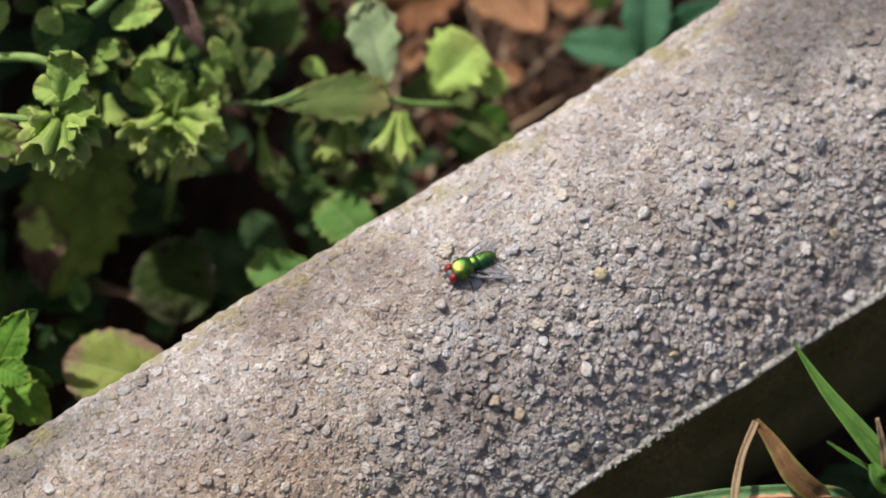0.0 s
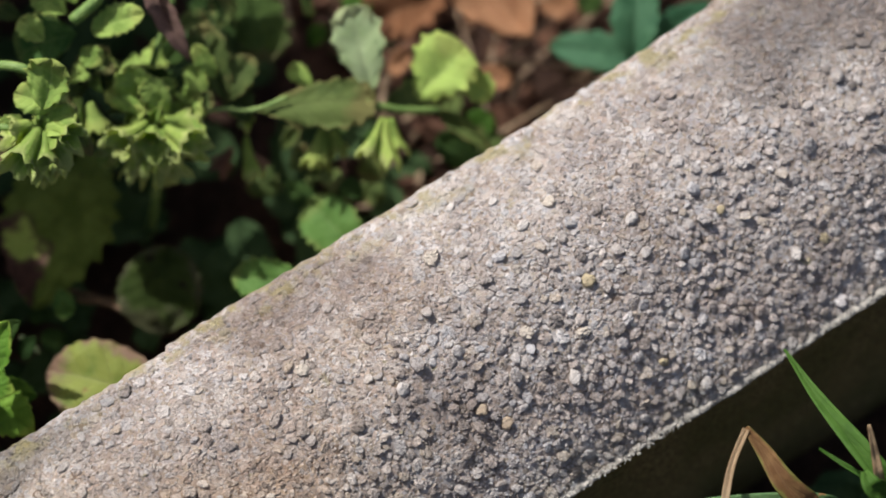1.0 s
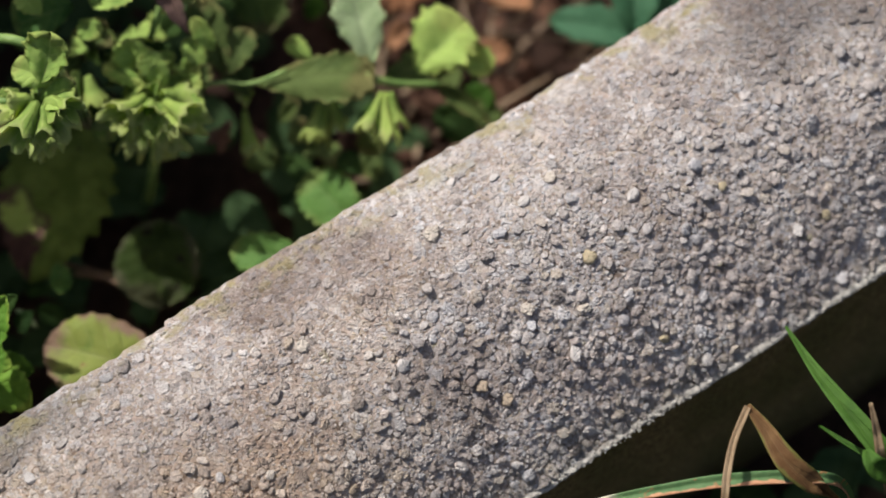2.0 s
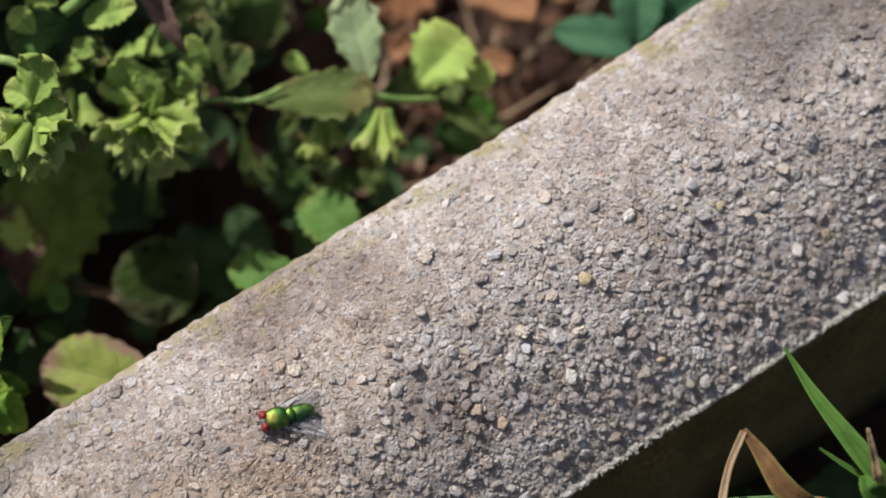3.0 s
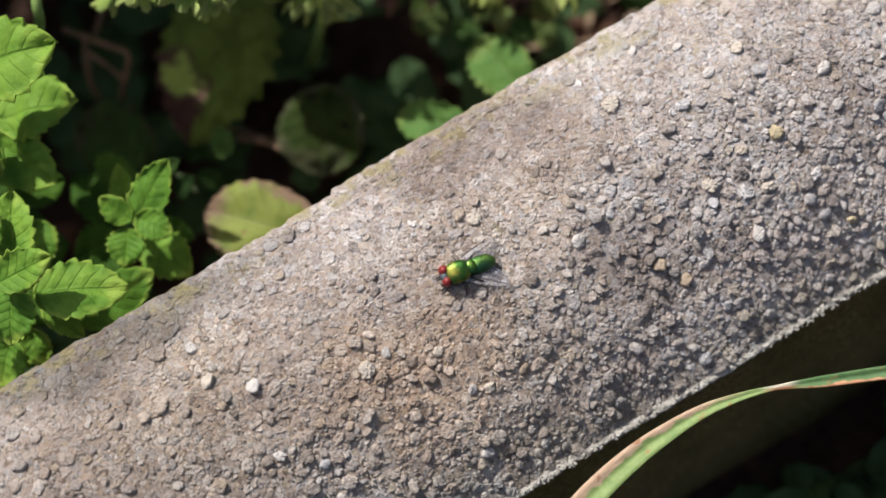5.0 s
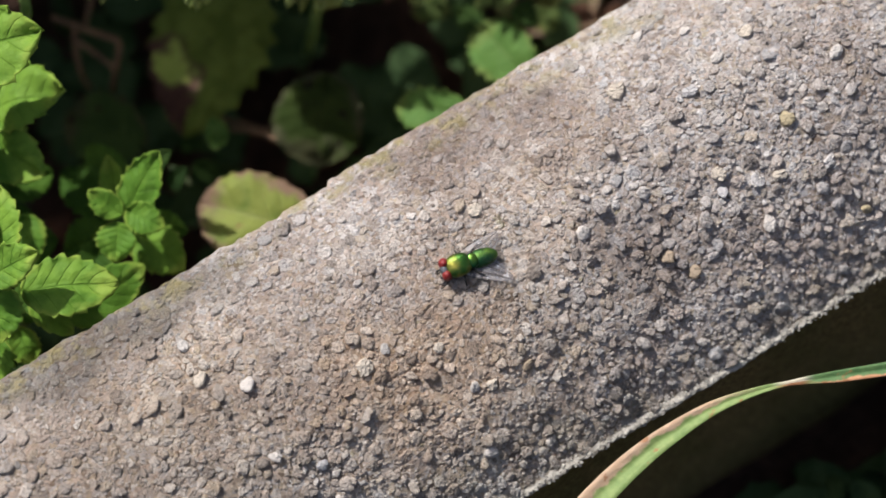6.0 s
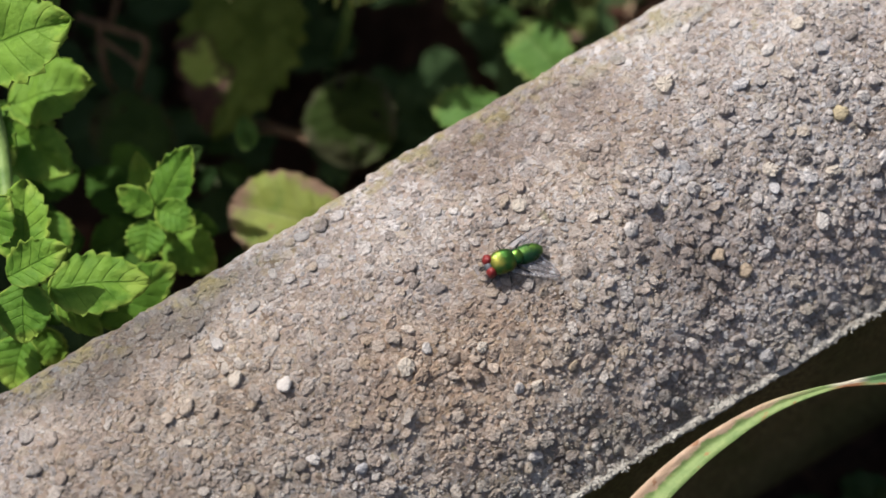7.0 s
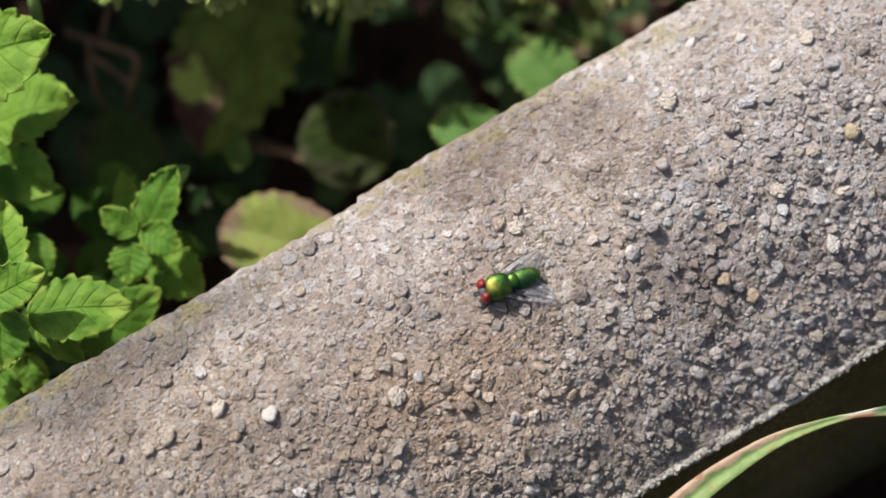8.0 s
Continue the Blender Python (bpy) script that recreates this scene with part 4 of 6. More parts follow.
leaf(mint, (-0.0909, 0.0502, 0.0740), (-0.0780, 0.0446, 0.0770), 0.0120, LEAF_MINT, form="ovate", curl=0.06, roll=-8, fold=0.06)
leaf(mint, (-0.0944, 0.0504, 0.0720), (-0.0876, 0.0359, 0.0710), 0.0114, LEAF_MINT, form="ovate", curl=0.12, roll=14, fold=0.06)
leaf(mint, (-0.0975, 0.0496, 0.0780), (-0.0948, 0.0389, 0.0760), 0.0106, LEAF_MINT, curl=0.1, fold=0.06)
leaf(mint, (-0.0998, 0.0228, 0.0760), (-0.0939, 0.0329, 0.0800), 0.0093, LEAF_MINT, curl=0.05, fold=0.25)
leaf(mint, (-0.1021, 0.0196, 0.0790), (-0.0926, 0.0180, 0.0820), 0.0071, LEAF_MINT, curl=-0.05, fold=0.2)
leaf(mint, (-0.0977, 0.0176, 0.0740), (-0.0843, 0.0118, 0.0730), 0.0102, LEAF_MINT, form="ovate", curl=0.12, fold=0.12, roll=-10)
leaf(mint, (-0.1011, 0.0189, 0.0760), (-0.1052, 0.0119, 0.0730), 0.0091, LEAF_MINT, curl=0.1, fold=0.06)
leaf(mint, (-0.1034, 0.0284, 0.0780), (-0.0972, 0.0301, 0.0820), 0.0085, LEAF_MINT, curl=0.1, fold=0.06)
leaf(mint, (-0.1063, 0.0193, 0.0780), (-0.1114, 0.0181, 0.0780), 0.0084, LEAF_MINT, curl=0.1, fold=0.06)
leaf(mint, (-0.0941, 0.0155, 0.0620), (-0.0799, 0.0172, 0.0630), 0.0090, LEAF_MINT, curl=0.1, roll=20, fold=0.06)
leaf(mint, (-0.0979, 0.0170, 0.0700), (-0.0945, 0.0107, 0.0660), 0.0046, LEAF_MINT, curl=0.15, fold=0.06)
leaf(mint, (-0.1056, 0.0164, 0.0660), (-0.1108, 0.0116, 0.0620), 0.0083, LEAF_MINT, curl=0.15, fold=0.06)
leaf(mint, (-0.1024, 0.0182, 0.0620), (-0.1030, 0.0134, 0.0580), 0.0058, LEAF_MINT, curl=0.1, fold=0.06)
leaf(mint, (-0.0937, 0.0339, 0.0660), (-0.0950, 0.0267, 0.0640), 0.0059, LEAF_MINT, curl=0.1, fold=0.06)
stem(mint, "stem", [(-0.0736, 0.0690, 0.0840), (-0.0765, 0.0618, 0.0820), (-0.0778, 0.0617, 0.0760), (-0.0815, 0.0675, 0.0600), (-0.0849, 0.0894, 0.0200)], 0.0009, 0.001, STEM_GREEN)
leaf(mint, (-0.0983, 0.0331, 0.0600), (-0.0905, 0.0319, 0.0580), 0.0080, LEAF_LOW_SHADE, curl=0.15)
leaf(mint, (-0.1023, 0.0229, 0.0580), (-0.0937, 0.0257, 0.0560), 0.0075, LEAF_LOW_SHADE, curl=0.15)
leaf(mint, (-0.1006, 0.0380, 0.0620), (-0.0920, 0.0363, 0.0600), 0.0080, LEAF_LOW_SHADE, curl=0.15)
leaf(mint, (-0.1086, 0.0187, 0.0560), (-0.1009, 0.0196, 0.0540), 0.0071, LEAF_LOW_SHADE, curl=0.15)
leaf(mint, (-0.1001, 0.0446, 0.0640), (-0.0927, 0.0449, 0.0620), 0.0081, LEAF_LOW_SHADE, curl=0.15)
leaf(mint, (-0.0977, 0.0257, 0.0560), (-0.0923, 0.0190, 0.0540), 0.0071, LEAF_LOW_SHADE, curl=0.15)
leaf(mint, (-0.1077, 0.0250, 0.0600), (-0.1061, 0.0163, 0.0580), 0.0079, LEAF_LOW_SHADE, curl=0.15)
leaf(mint, (-0.0944, 0.0436, 0.0580), (-0.0864, 0.0447, 0.0560), 0.0073, LEAF_LOW_SHADE, curl=0.15)
leaf(mint, (-0.0963, 0.0530, 0.0620), (-0.0870, 0.0571, 0.0600), 0.0082, LEAF_LOW_SHADE, curl=0.15)
sprig = plant("mint_plant", (-0.073, 0.036, 0.0), "small young mint sprig with paired leaves behind the kerb", "herb", "mint shoots")
stem(sprig, "stem", [(-0.0792, 0.0252, 0.0660), (-0.0801, 0.0381, 0.0400), (-0.0810, 0.0558, 0.0000)], 0.0009, 0.0013, STEM_GREEN)
leaf(sprig, (-0.0784, 0.0257, 0.0660), (-0.0693, 0.0296, 0.0720), 0.0071, LEAF_MINT, curl=-0.05, fold=0.2)
leaf(sprig, (-0.0793, 0.0254, 0.0670), (-0.0822, 0.0302, 0.0700), 0.0047, LEAF_MINT, curl=0.1)
leaf(sprig, (-0.0792, 0.0307, 0.0600), (-0.0770, 0.0366, 0.0660), 0.0044, LEAF_MINT, curl=0.05, fold=0.3)
leaf(sprig, (-0.0781, 0.0254, 0.0670), (-0.0743, 0.0202, 0.0660), 0.0055, LEAF_MINT, curl=0.1)
leaf(sprig, (-0.0805, 0.0246, 0.0660), (-0.0838, 0.0198, 0.0640), 0.0068, LEAF_MINT, curl=0.12)
leaf(sprig, (-0.0786, 0.0259, 0.0580), (-0.0748, 0.0170, 0.0560), 0.0086, LEAF_MINT, curl=0.15)
leaf(sprig, (-0.0813, 0.0333, 0.0540), (-0.0856, 0.0454, 0.0540), 0.0084, LEAF_LOW_SHADE, curl=0.1)
leaf(sprig, (-0.0830, 0.0308, 0.0540), (-0.0911, 0.0320, 0.0520), 0.0076, LEAF_LOW_SHADE, curl=0.1)
leaf(sprig, (-0.0772, 0.0379, 0.0520), (-0.0796, 0.0485, 0.0520), 0.0065, LEAF_LOW_SHADE, curl=0.1)
leaf(sprig, (-0.0778, 0.0289, 0.0540), (-0.0714, 0.0239, 0.0540), 0.0063, LEAF_LOW_SHADE, curl=0.1)
leaf(sprig, (-0.0846, 0.0283, 0.0560), (-0.0898, 0.0244, 0.0540), 0.0068, LEAF_LOW_SHADE, curl=0.1)
leaf(sprig, (-0.0720, 0.0349, 0.0580), (-0.0679, 0.0320, 0.0660), 0.0036, LEAF_DEEP_SHADE, curl=0.1)
# the sprawling horehound with its whorls of calyces
herb = plant("horehound_plant", (-0.030, 0.075, 0.0), "grey-green horehound with drooping whorls of pale calyces", "herb")
stem(herb, "stem", [(-0.0538, 0.0701, 0.0860), (-0.0473, 0.0641, 0.0880), (-0.0450, 0.0604, 0.0860), (-0.0479, 0.0536, 0.0840)], 0.0009, 0.0008, STEM_GREEN)
stem(herb, "stem", [(-0.0588, 0.0603, 0.0840), (-0.0540, 0.0561, 0.0850), (-0.0509, 0.0541, 0.0840)], 0.0007, 0.0006, STEM_GREEN)
stem(herb, "stem", [(-0.0323, 0.0505, 0.0660), (-0.0334, 0.0516, 0.0550), (-0.0355, 0.0572, 0.0350), (-0.0374, 0.0696, 0.0050)], 0.0008, 0.001, STEM_GREEN)
stem(herb, "stem", [(-0.0345, 0.0702, 0.0840), (-0.0295, 0.0703, 0.0860), (-0.0242, 0.0723, 0.0880), (-0.0189, 0.0774, 0.0880)], 0.0011, 0.0013, STEM_GREEN)
stem(herb, "stem", [(-0.0302, 0.0547, 0.0660), (-0.0188, 0.0541, 0.0620), (-0.0125, 0.0508, 0.0610), (-0.0062, 0.0492, 0.0620)], 0.0005, 0.0004, STEM_GREEN)
stem(herb, "stem", [(0.0062, 0.0426, 0.0580), (0.0116, 0.0403, 0.0540), (0.0186, 0.0386, 0.0500)], 0.0008, 0.0006, STEM_GREEN)
stem(herb, "stem", [(0.0118, 0.0755, 0.0660), (0.0090, 0.0715, 0.0620), (0.0079, 0.0695, 0.0520)], 0.001, 0.001, STEM_GREEN)
leaf(herb, (-0.0467, 0.0538, 0.0880), (-0.0413, 0.0579, 0.0940), 0.0086, LEAF_HERB, form="fan", curl=-0.25, fold=0.2)
leaf(herb, (-0.0446, 0.0538, 0.0860), (-0.0496, 0.0581, 0.0900), 0.0060, LEAF_HERB, form="fan", curl=0.2)
leaf(herb, (-0.0492, 0.0531, 0.0840), (-0.0429, 0.0505, 0.0880), 0.0054, LEAF_HERB, form="fan", curl=0.2)
leaf(herb, (-0.0308, 0.0576, 0.0680), (-0.0290, 0.0619, 0.0760), 0.0071, LEAF_HERB, form="fan", curl=-0.1, fold=0.25)
leaf(herb, (-0.0266, 0.0545, 0.0680), (-0.0281, 0.0586, 0.0740), 0.0056, LEAF_HERB, form="fan", curl=0.1)
leaf(herb, (-0.0305, 0.0551, 0.0700), (-0.0348, 0.0620, 0.0720), 0.0040, LEAF_HERB, form="fan", curl=0.2)
leaf(herb, (-0.0117, 0.051, 0.06), (0.0079, 0.0416, 0.06), 0.0100, LEAF_OLIVE, form="wedge", curl=0.12, fold=0.0, roll=-6, teeth=8, label="drooping olive leaf with a browned edge")
leaf(herb, (0.0085, 0.0443, 0.058), (0.012, 0.0579, 0.066), 0.0100, LEAF_PALE, form="fan", curl=0.08, fold=0.1, label="pale grey-green leaf underside")
leaf(herb, (-0.0, 0.0526, 0.056), (-0.0022, 0.0573, 0.058), 0.0038, LEAF_HERB, form="fan")
leaf(herb, (0.0159, 0.0429, 0.05), (0.028, 0.0446, 0.056), 0.0136, LEAF_HERB, form="lobed", curl=0.15, fold=0.1, teeth=6)
leaf(herb, (0.0257, 0.0446, 0.05), (0.0284, 0.0363, 0.049), 0.0063, LEAF_HERB, form="fan", curl=0.2, fold=0.3)
leaf(herb, (0.0097, 0.0449, 0.05), (0.0239, 0.0425, 0.05), 0.0077, LEAF_OLIVE, form="fan", curl=0.15, fold=0.2)
leaf(herb, (0.0196, 0.0399, 0.046), (0.0248, 0.0306, 0.042), 0.0038, LEAF_OLIVE, curl=0.2, fold=0.5)
leaf(herb, (-0.016, 0.0547, 0.062), (-0.0139, 0.0666, 0.07), 0.0079, LEAF_OLIVE, form="fan", curl=0.1, fold=0.35)
leaf(herb, (-0.0155, 0.0543, 0.062), (-0.0084, 0.0584, 0.066), 0.0058, LEAF_OLIVE, form="fan", curl=0.15, fold=0.3)
leaf(herb, (-0.0161, 0.0562, 0.068), (-0.0171, 0.0602, 0.074), 0.0037, LEAF_HERB, form="fan", curl=0.2, fold=0.5)
leaf(herb, (-0.0188, 0.0551, 0.066), (-0.0196, 0.0598, 0.07), 0.0043, LEAF_HERB, form="fan", curl=0.2, fold=0.4)
leaf(herb, (0.0017, 0.0843, 0.05), (-0.0026, 0.0683, 0.046), 0.0115, LEAF_DARK, form="fan", fold=0.2)
leaf(herb, (-0.0189, 0.074, 0.078), (-0.0192, 0.059, 0.074), 0.0046, LEAF_DRY, curl=0.3, fold=0.9, label="withered brown curled leaf")
leaf(herb, (-0.0313, 0.0676, 0.082), (-0.0232, 0.065, 0.084), 0.0061, LEAF_HERB, form="round", curl=0.2)
leaf(herb, (-0.0326, 0.078, 0.086), (-0.0268, 0.074, 0.088), 0.0079, LEAF_HERB, form="fan", curl=0.2)
leaf(herb, (-0.0355, 0.0777, 0.086), (-0.0373, 0.0823, 0.088), 0.0071, LEAF_HERB, form="fan", curl=0.2)
leaf(herb, (-0.0363, 0.074, 0.074), (-0.0417, 0.0832, 0.072), 0.0082, LEAF_DEEP_SHADE, form="fan", curl=0.2)
leaf(herb, (-0.0381, 0.068, 0.074), (-0.0343, 0.0685, 0.072), 0.0045, LEAF_OLIVE, form="fan", curl=0.2)
leaf(herb, (-0.0294, 0.0597, 0.07), (-0.0317, 0.0625, 0.074), 0.0062, LEAF_HERB, form="fan", curl=0.2)
stem(herb, "stem", [(-0.0148, 0.0698, 0.08), (-0.0181, 0.0679, 0.076), (-0.0218, 0.0661, 0.072), (-0.0247, 0.065, 0.068)], 0.0006, 0.0006, STEM_GREEN)
leaf(herb, (0.0187, 0.0412, 0.0360), (0.0234, 0.0349, 0.0300), 0.0076, LEAF_DEEP_SHADE, curl=0.1)
calyx(herb, (-0.0495, 0.0525, 0.0860), (-0.0553, 0.0542, 0.0819), 0.0035, CALYX)
calyx(herb, (-0.0493, 0.0518, 0.0860), (-0.0558, 0.0444, 0.0898), 0.0043, CALYX)
calyx(herb, (-0.0487, 0.0507, 0.0860), (-0.0516, 0.0445, 0.0841), 0.0038, CALYX)
calyx(herb, (-0.0476, 0.0507, 0.0860), (-0.0484, 0.0476, 0.0792), 0.0045, CALYX)
calyx(herb, (-0.0467, 0.0515, 0.0860), (-0.0456, 0.0440, 0.0880), 0.0033, CALYX)
calyx(herb, (-0.0496, 0.0533, 0.0860), (-0.0545, 0.0547, 0.0870), 0.0039, CALYX)
calyx(herb, (-0.0486, 0.0498, 0.0860), (-0.0474, 0.0473, 0.0851), 0.0034, CALYX)
calyx(herb, (-0.0325, 0.0534, 0.0700), (-0.0390, 0.0557, 0.0661), 0.0040, CALYX)
calyx(herb, (-0.0326, 0.0521, 0.0700), (-0.0383, 0.0475, 0.0672), 0.0031, CALYX)
calyx(herb, (-0.0308, 0.0516, 0.0700), (-0.0347, 0.0453, 0.0722), 0.0048, CALYX)
calyx(herb, (-0.0300, 0.0504, 0.0700), (-0.0326, 0.0422, 0.0680), 0.0042, CALYX)
calyx(herb, (-0.0289, 0.0504, 0.0700), (-0.0261, 0.0433, 0.0712), 0.0037, CALYX)
calyx(herb, (-0.0286, 0.0520, 0.0700), (-0.0234, 0.0511, 0.0632), 0.0047, CALYX)
calyx(herb, (-0.0313, 0.0534, 0.0700), (-0.0383, 0.0478, 0.0740), 0.0037, CALYX)
calyx(herb, (-0.0304, 0.0507, 0.0700), (-0.0292, 0.0423, 0.0685), 0.0031, CALYX)
calyx(herb, (-0.0297, 0.0544, 0.0700), (-0.0307, 0.0551, 0.0638), 0.0037, CALYX)
calyx(herb, (-0.0125, 0.0524, 0.0560), (-0.0154, 0.0532, 0.0540), 0.0027, CALYX)
calyx(herb, (-0.0181, 0.0536, 0.0480), (-0.0216, 0.0537, 0.0420), 0.0032, CALYX_DRY, label="dried brown calyx")
calyx(herb, (-0.0154, 0.0491, 0.0500), (-0.0141, 0.0478, 0.0460), 0.0021, CALYX_DRY, label="dried brown calyx")
calyx(herb, (-0.0100, 0.0720, 0.0840), (-0.0084, 0.0673, 0.0800), 0.0046, CALYX_DRY, label="dried brown calyx")
calyx(herb, (-0.0396, 0.0634, 0.0720), (-0.0433, 0.0589, 0.0680), 0.0040, LEAF_HERB)
calyx(herb, (-0.0383, 0.0613, 0.0720), (-0.0393, 0.0577, 0.0680), 0.0036, LEAF_HERB)
calyx(herb, (-0.0429, 0.0587, 0.0720), (-0.0439, 0.0552, 0.0680), 0.0034, LEAF_HERB)
leaf(herb, (-0.0484, 0.0531, 0.0840), (-0.0454, 0.0550, 0.0806), 0.0019, LEAF_HERB, curl=0.25, fold=0.4)
leaf(herb, (-0.0487, 0.0535, 0.0840), (-0.0469, 0.0574, 0.0824), 0.0020, LEAF_HERB, curl=0.25, fold=0.4)
leaf(herb, (-0.0491, 0.0523, 0.0840), (-0.0485, 0.0512, 0.0804), 0.0025, LEAF_HERB, curl=0.25, fold=0.4)
leaf(herb, (-0.0484, 0.0531, 0.0840), (-0.0442, 0.0508, 0.0873), 0.0028, LEAF_HERB, curl=0.25, fold=0.4)
leaf(herb, (-0.0486, 0.0526, 0.0840), (-0.0459, 0.0467, 0.0897), 0.0026, LEAF_HERB, curl=0.25, fold=0.4)
leaf(herb, (-0.0496, 0.0529, 0.0840), (-0.0542, 0.0519, 0.0862), 0.0026, LEAF_HERB, curl=0.25, fold=0.4)
leaf(herb, (-0.0494, 0.0525, 0.0840), (-0.0512, 0.0505, 0.0844), 0.0017, LEAF_HERB, curl=0.25, fold=0.4)
leaf(herb, (-0.0308, 0.0529, 0.0680), (-0.0353, 0.0530, 0.0673), 0.0016, LEAF_HERB, curl=0.25, fold=0.4)
leaf(herb, (-0.0298, 0.0526, 0.0680), (-0.0277, 0.0477, 0.0718), 0.0021, LEAF_HERB, curl=0.25, fold=0.4)
leaf(herb, (-0.0307, 0.0525, 0.0680), (-0.0329, 0.0473, 0.0738), 0.0022, LEAF_HERB, curl=0.25, fold=0.4)
leaf(herb, (-0.0304, 0.0524, 0.0680), (-0.0303, 0.0520, 0.0646), 0.0019, LEAF_HERB, curl=0.25, fold=0.4)
leaf(herb, (-0.0302, 0.0538, 0.0680), (-0.0301, 0.0589, 0.0644), 0.0023, LEAF_HERB, curl=0.25, fold=0.4)
leaf(herb, (-0.0305, 0.0524, 0.0680), (-0.0321, 0.0504, 0.0652), 0.0024, LEAF_HERB, curl=0.25, fold=0.4)
leaf(herb, (-0.0298, 0.0536, 0.0680), (-0.0286, 0.0523, 0.0739), 0.0023, LEAF_HERB, curl=0.25, fold=0.4)
leaf(herb, (-0.0485, 0.0565, 0.0790), (-0.0462, 0.0494, 0.0858), 0.0038, LEAF_HERB, form="fan", curl=0.3, fold=0.4)
leaf(herb, (-0.0476, 0.0557, 0.0832), (-0.0492, 0.0538, 0.0806), 0.0028, LEAF_HERB, form="fan", curl=0.3, fold=0.4)
leaf(herb, (-0.0421, 0.0526, 0.0802), (-0.0455, 0.0533, 0.0859), 0.0035, LEAF_OLIVE, form="fan", curl=0.3, fold=0.4)
leaf(herb, (-0.0462, 0.0592, 0.0840), (-0.0449, 0.0550, 0.0859), 0.0039, LEAF_HERB, form="fan", curl=0.3, fold=0.4)
leaf(herb, (-0.0497, 0.0561, 0.0804), (-0.0464, 0.0578, 0.0784), 0.0038, LEAF_HERB, form="fan", curl=0.3, fold=0.4)
leaf(herb, (-0.0499, 0.0579, 0.0792), (-0.0542, 0.0579, 0.0829), 0.0027, LEAF_HERB, form="fan", curl=0.3, fold=0.4)
leaf(herb, (-0.0456, 0.0604, 0.0775), (-0.0416, 0.0587, 0.0778), 0.0035, LEAF_OLIVE, form="fan", curl=0.3, fold=0.4)
leaf(herb, (-0.0504, 0.0609, 0.0787), (-0.0547, 0.0607, 0.0777), 0.0035, LEAF_HERB, form="fan", curl=0.3, fold=0.4)
leaf(herb, (-0.0451, 0.0520, 0.0814), (-0.0424, 0.0531, 0.0857), 0.0027, LEAF_OLIVE, form="fan", curl=0.3, fold=0.4)
leaf(herb, (-0.0324, 0.0612, 0.0703), (-0.0350, 0.0676, 0.0668), 0.0026, LEAF_OLIVE, form="fan", curl=0.3, fold=0.4)
leaf(herb, (-0.0311, 0.0629, 0.0641), (-0.0274, 0.0632, 0.0660), 0.0039, LEAF_OLIVE, form="fan", curl=0.3, fold=0.4)
leaf(herb, (-0.0271, 0.0550, 0.0707), (-0.0292, 0.0561, 0.0670), 0.0028, LEAF_HERB, form="fan", curl=0.3, fold=0.4)
leaf(herb, (-0.0344, 0.0590, 0.0636), (-0.0319, 0.0551, 0.0721), 0.0039, LEAF_HERB, form="fan", curl=0.3, fold=0.4)
leaf(herb, (-0.0321, 0.0619, 0.0635), (-0.0287, 0.0585, 0.0717), 0.0028, LEAF_HERB, form="fan", curl=0.3, fold=0.4)
leaf(herb, (-0.0256, 0.0574, 0.0660), (-0.0240, 0.0545, 0.0638), 0.0037, LEAF_HERB, form="fan", curl=0.3, fold=0.4)
leaf(herb, (-0.0323, 0.0579, 0.0687), (-0.0353, 0.0661, 0.0621), 0.0030, LEAF_OLIVE, form="fan", curl=0.3, fold=0.4)
leaf(herb, (-0.0270, 0.0517, 0.0672), (-0.0286, 0.0561, 0.0665), 0.0030, LEAF_HERB, form="fan", curl=0.3, fold=0.4)
leaf(herb, (-0.0246, 0.0643, 0.0679), (-0.0255, 0.0707, 0.0654), 0.0042, LEAF_HERB, form="fan", curl=0.3, fold=0.4)
leaf(herb, (-0.0268, 0.0607, 0.0665), (-0.0232, 0.0587, 0.0688), 0.0032, LEAF_HERB, form="fan", curl=0.3, fold=0.4)
leaf(herb, (-0.0357, 0.0668, 0.0697), (-0.0359, 0.0701, 0.0696), 0.0039, LEAF_HERB, form="fan", curl=0.3, fold=0.4)
leaf(herb, (-0.0423, 0.0559, 0.0744), (-0.0432, 0.0489, 0.0777), 0.0025, LEAF_OLIVE, form="fan", curl=0.3, fold=0.4)
leaf(herb, (-0.0355, 0.0628, 0.0714), (-0.0356, 0.0688, 0.0683), 0.0025, LEAF_HERB, form="fan", curl=0.3, fold=0.4)
leaf(herb, (-0.0337, 0.0654, 0.0737), (-0.0308, 0.0648, 0.0734), 0.0035, LEAF_HERB, form="fan", curl=0.3, fold=0.4)
leaf(herb, (-0.0338, 0.0682, 0.0744), (-0.0325, 0.0625, 0.0762), 0.0035, LEAF_OLIVE, form="fan", curl=0.3, fold=0.4)
leaf(herb, (-0.0429, 0.0556, 0.0762), (-0.0468, 0.0556, 0.0757), 0.0029, LEAF_HERB, form="fan", curl=0.3, fold=0.4)
leaf(herb, (-0.0363, 0.0641, 0.0754), (-0.0390, 0.0680, 0.0736), 0.0042, LEAF_HERB, form="fan", curl=0.3, fold=0.4)
leaf(herb, (-0.0233, 0.0555, 0.0633), (-0.0211, 0.0521, 0.0656), 0.0036, LEAF_HERB, form="fan", curl=0.3, fold=0.4)
leaf(herb, (-0.0244, 0.0583, 0.0627), (-0.0221, 0.0518, 0.0686), 0.0036, LEAF_HERB, form="fan", curl=0.3, fold=0.4)
leaf(herb, (-0.0223, 0.0623, 0.0608), (-0.0216, 0.0543, 0.0682), 0.0041, LEAF_HERB, form="fan", curl=0.3, fold=0.4)
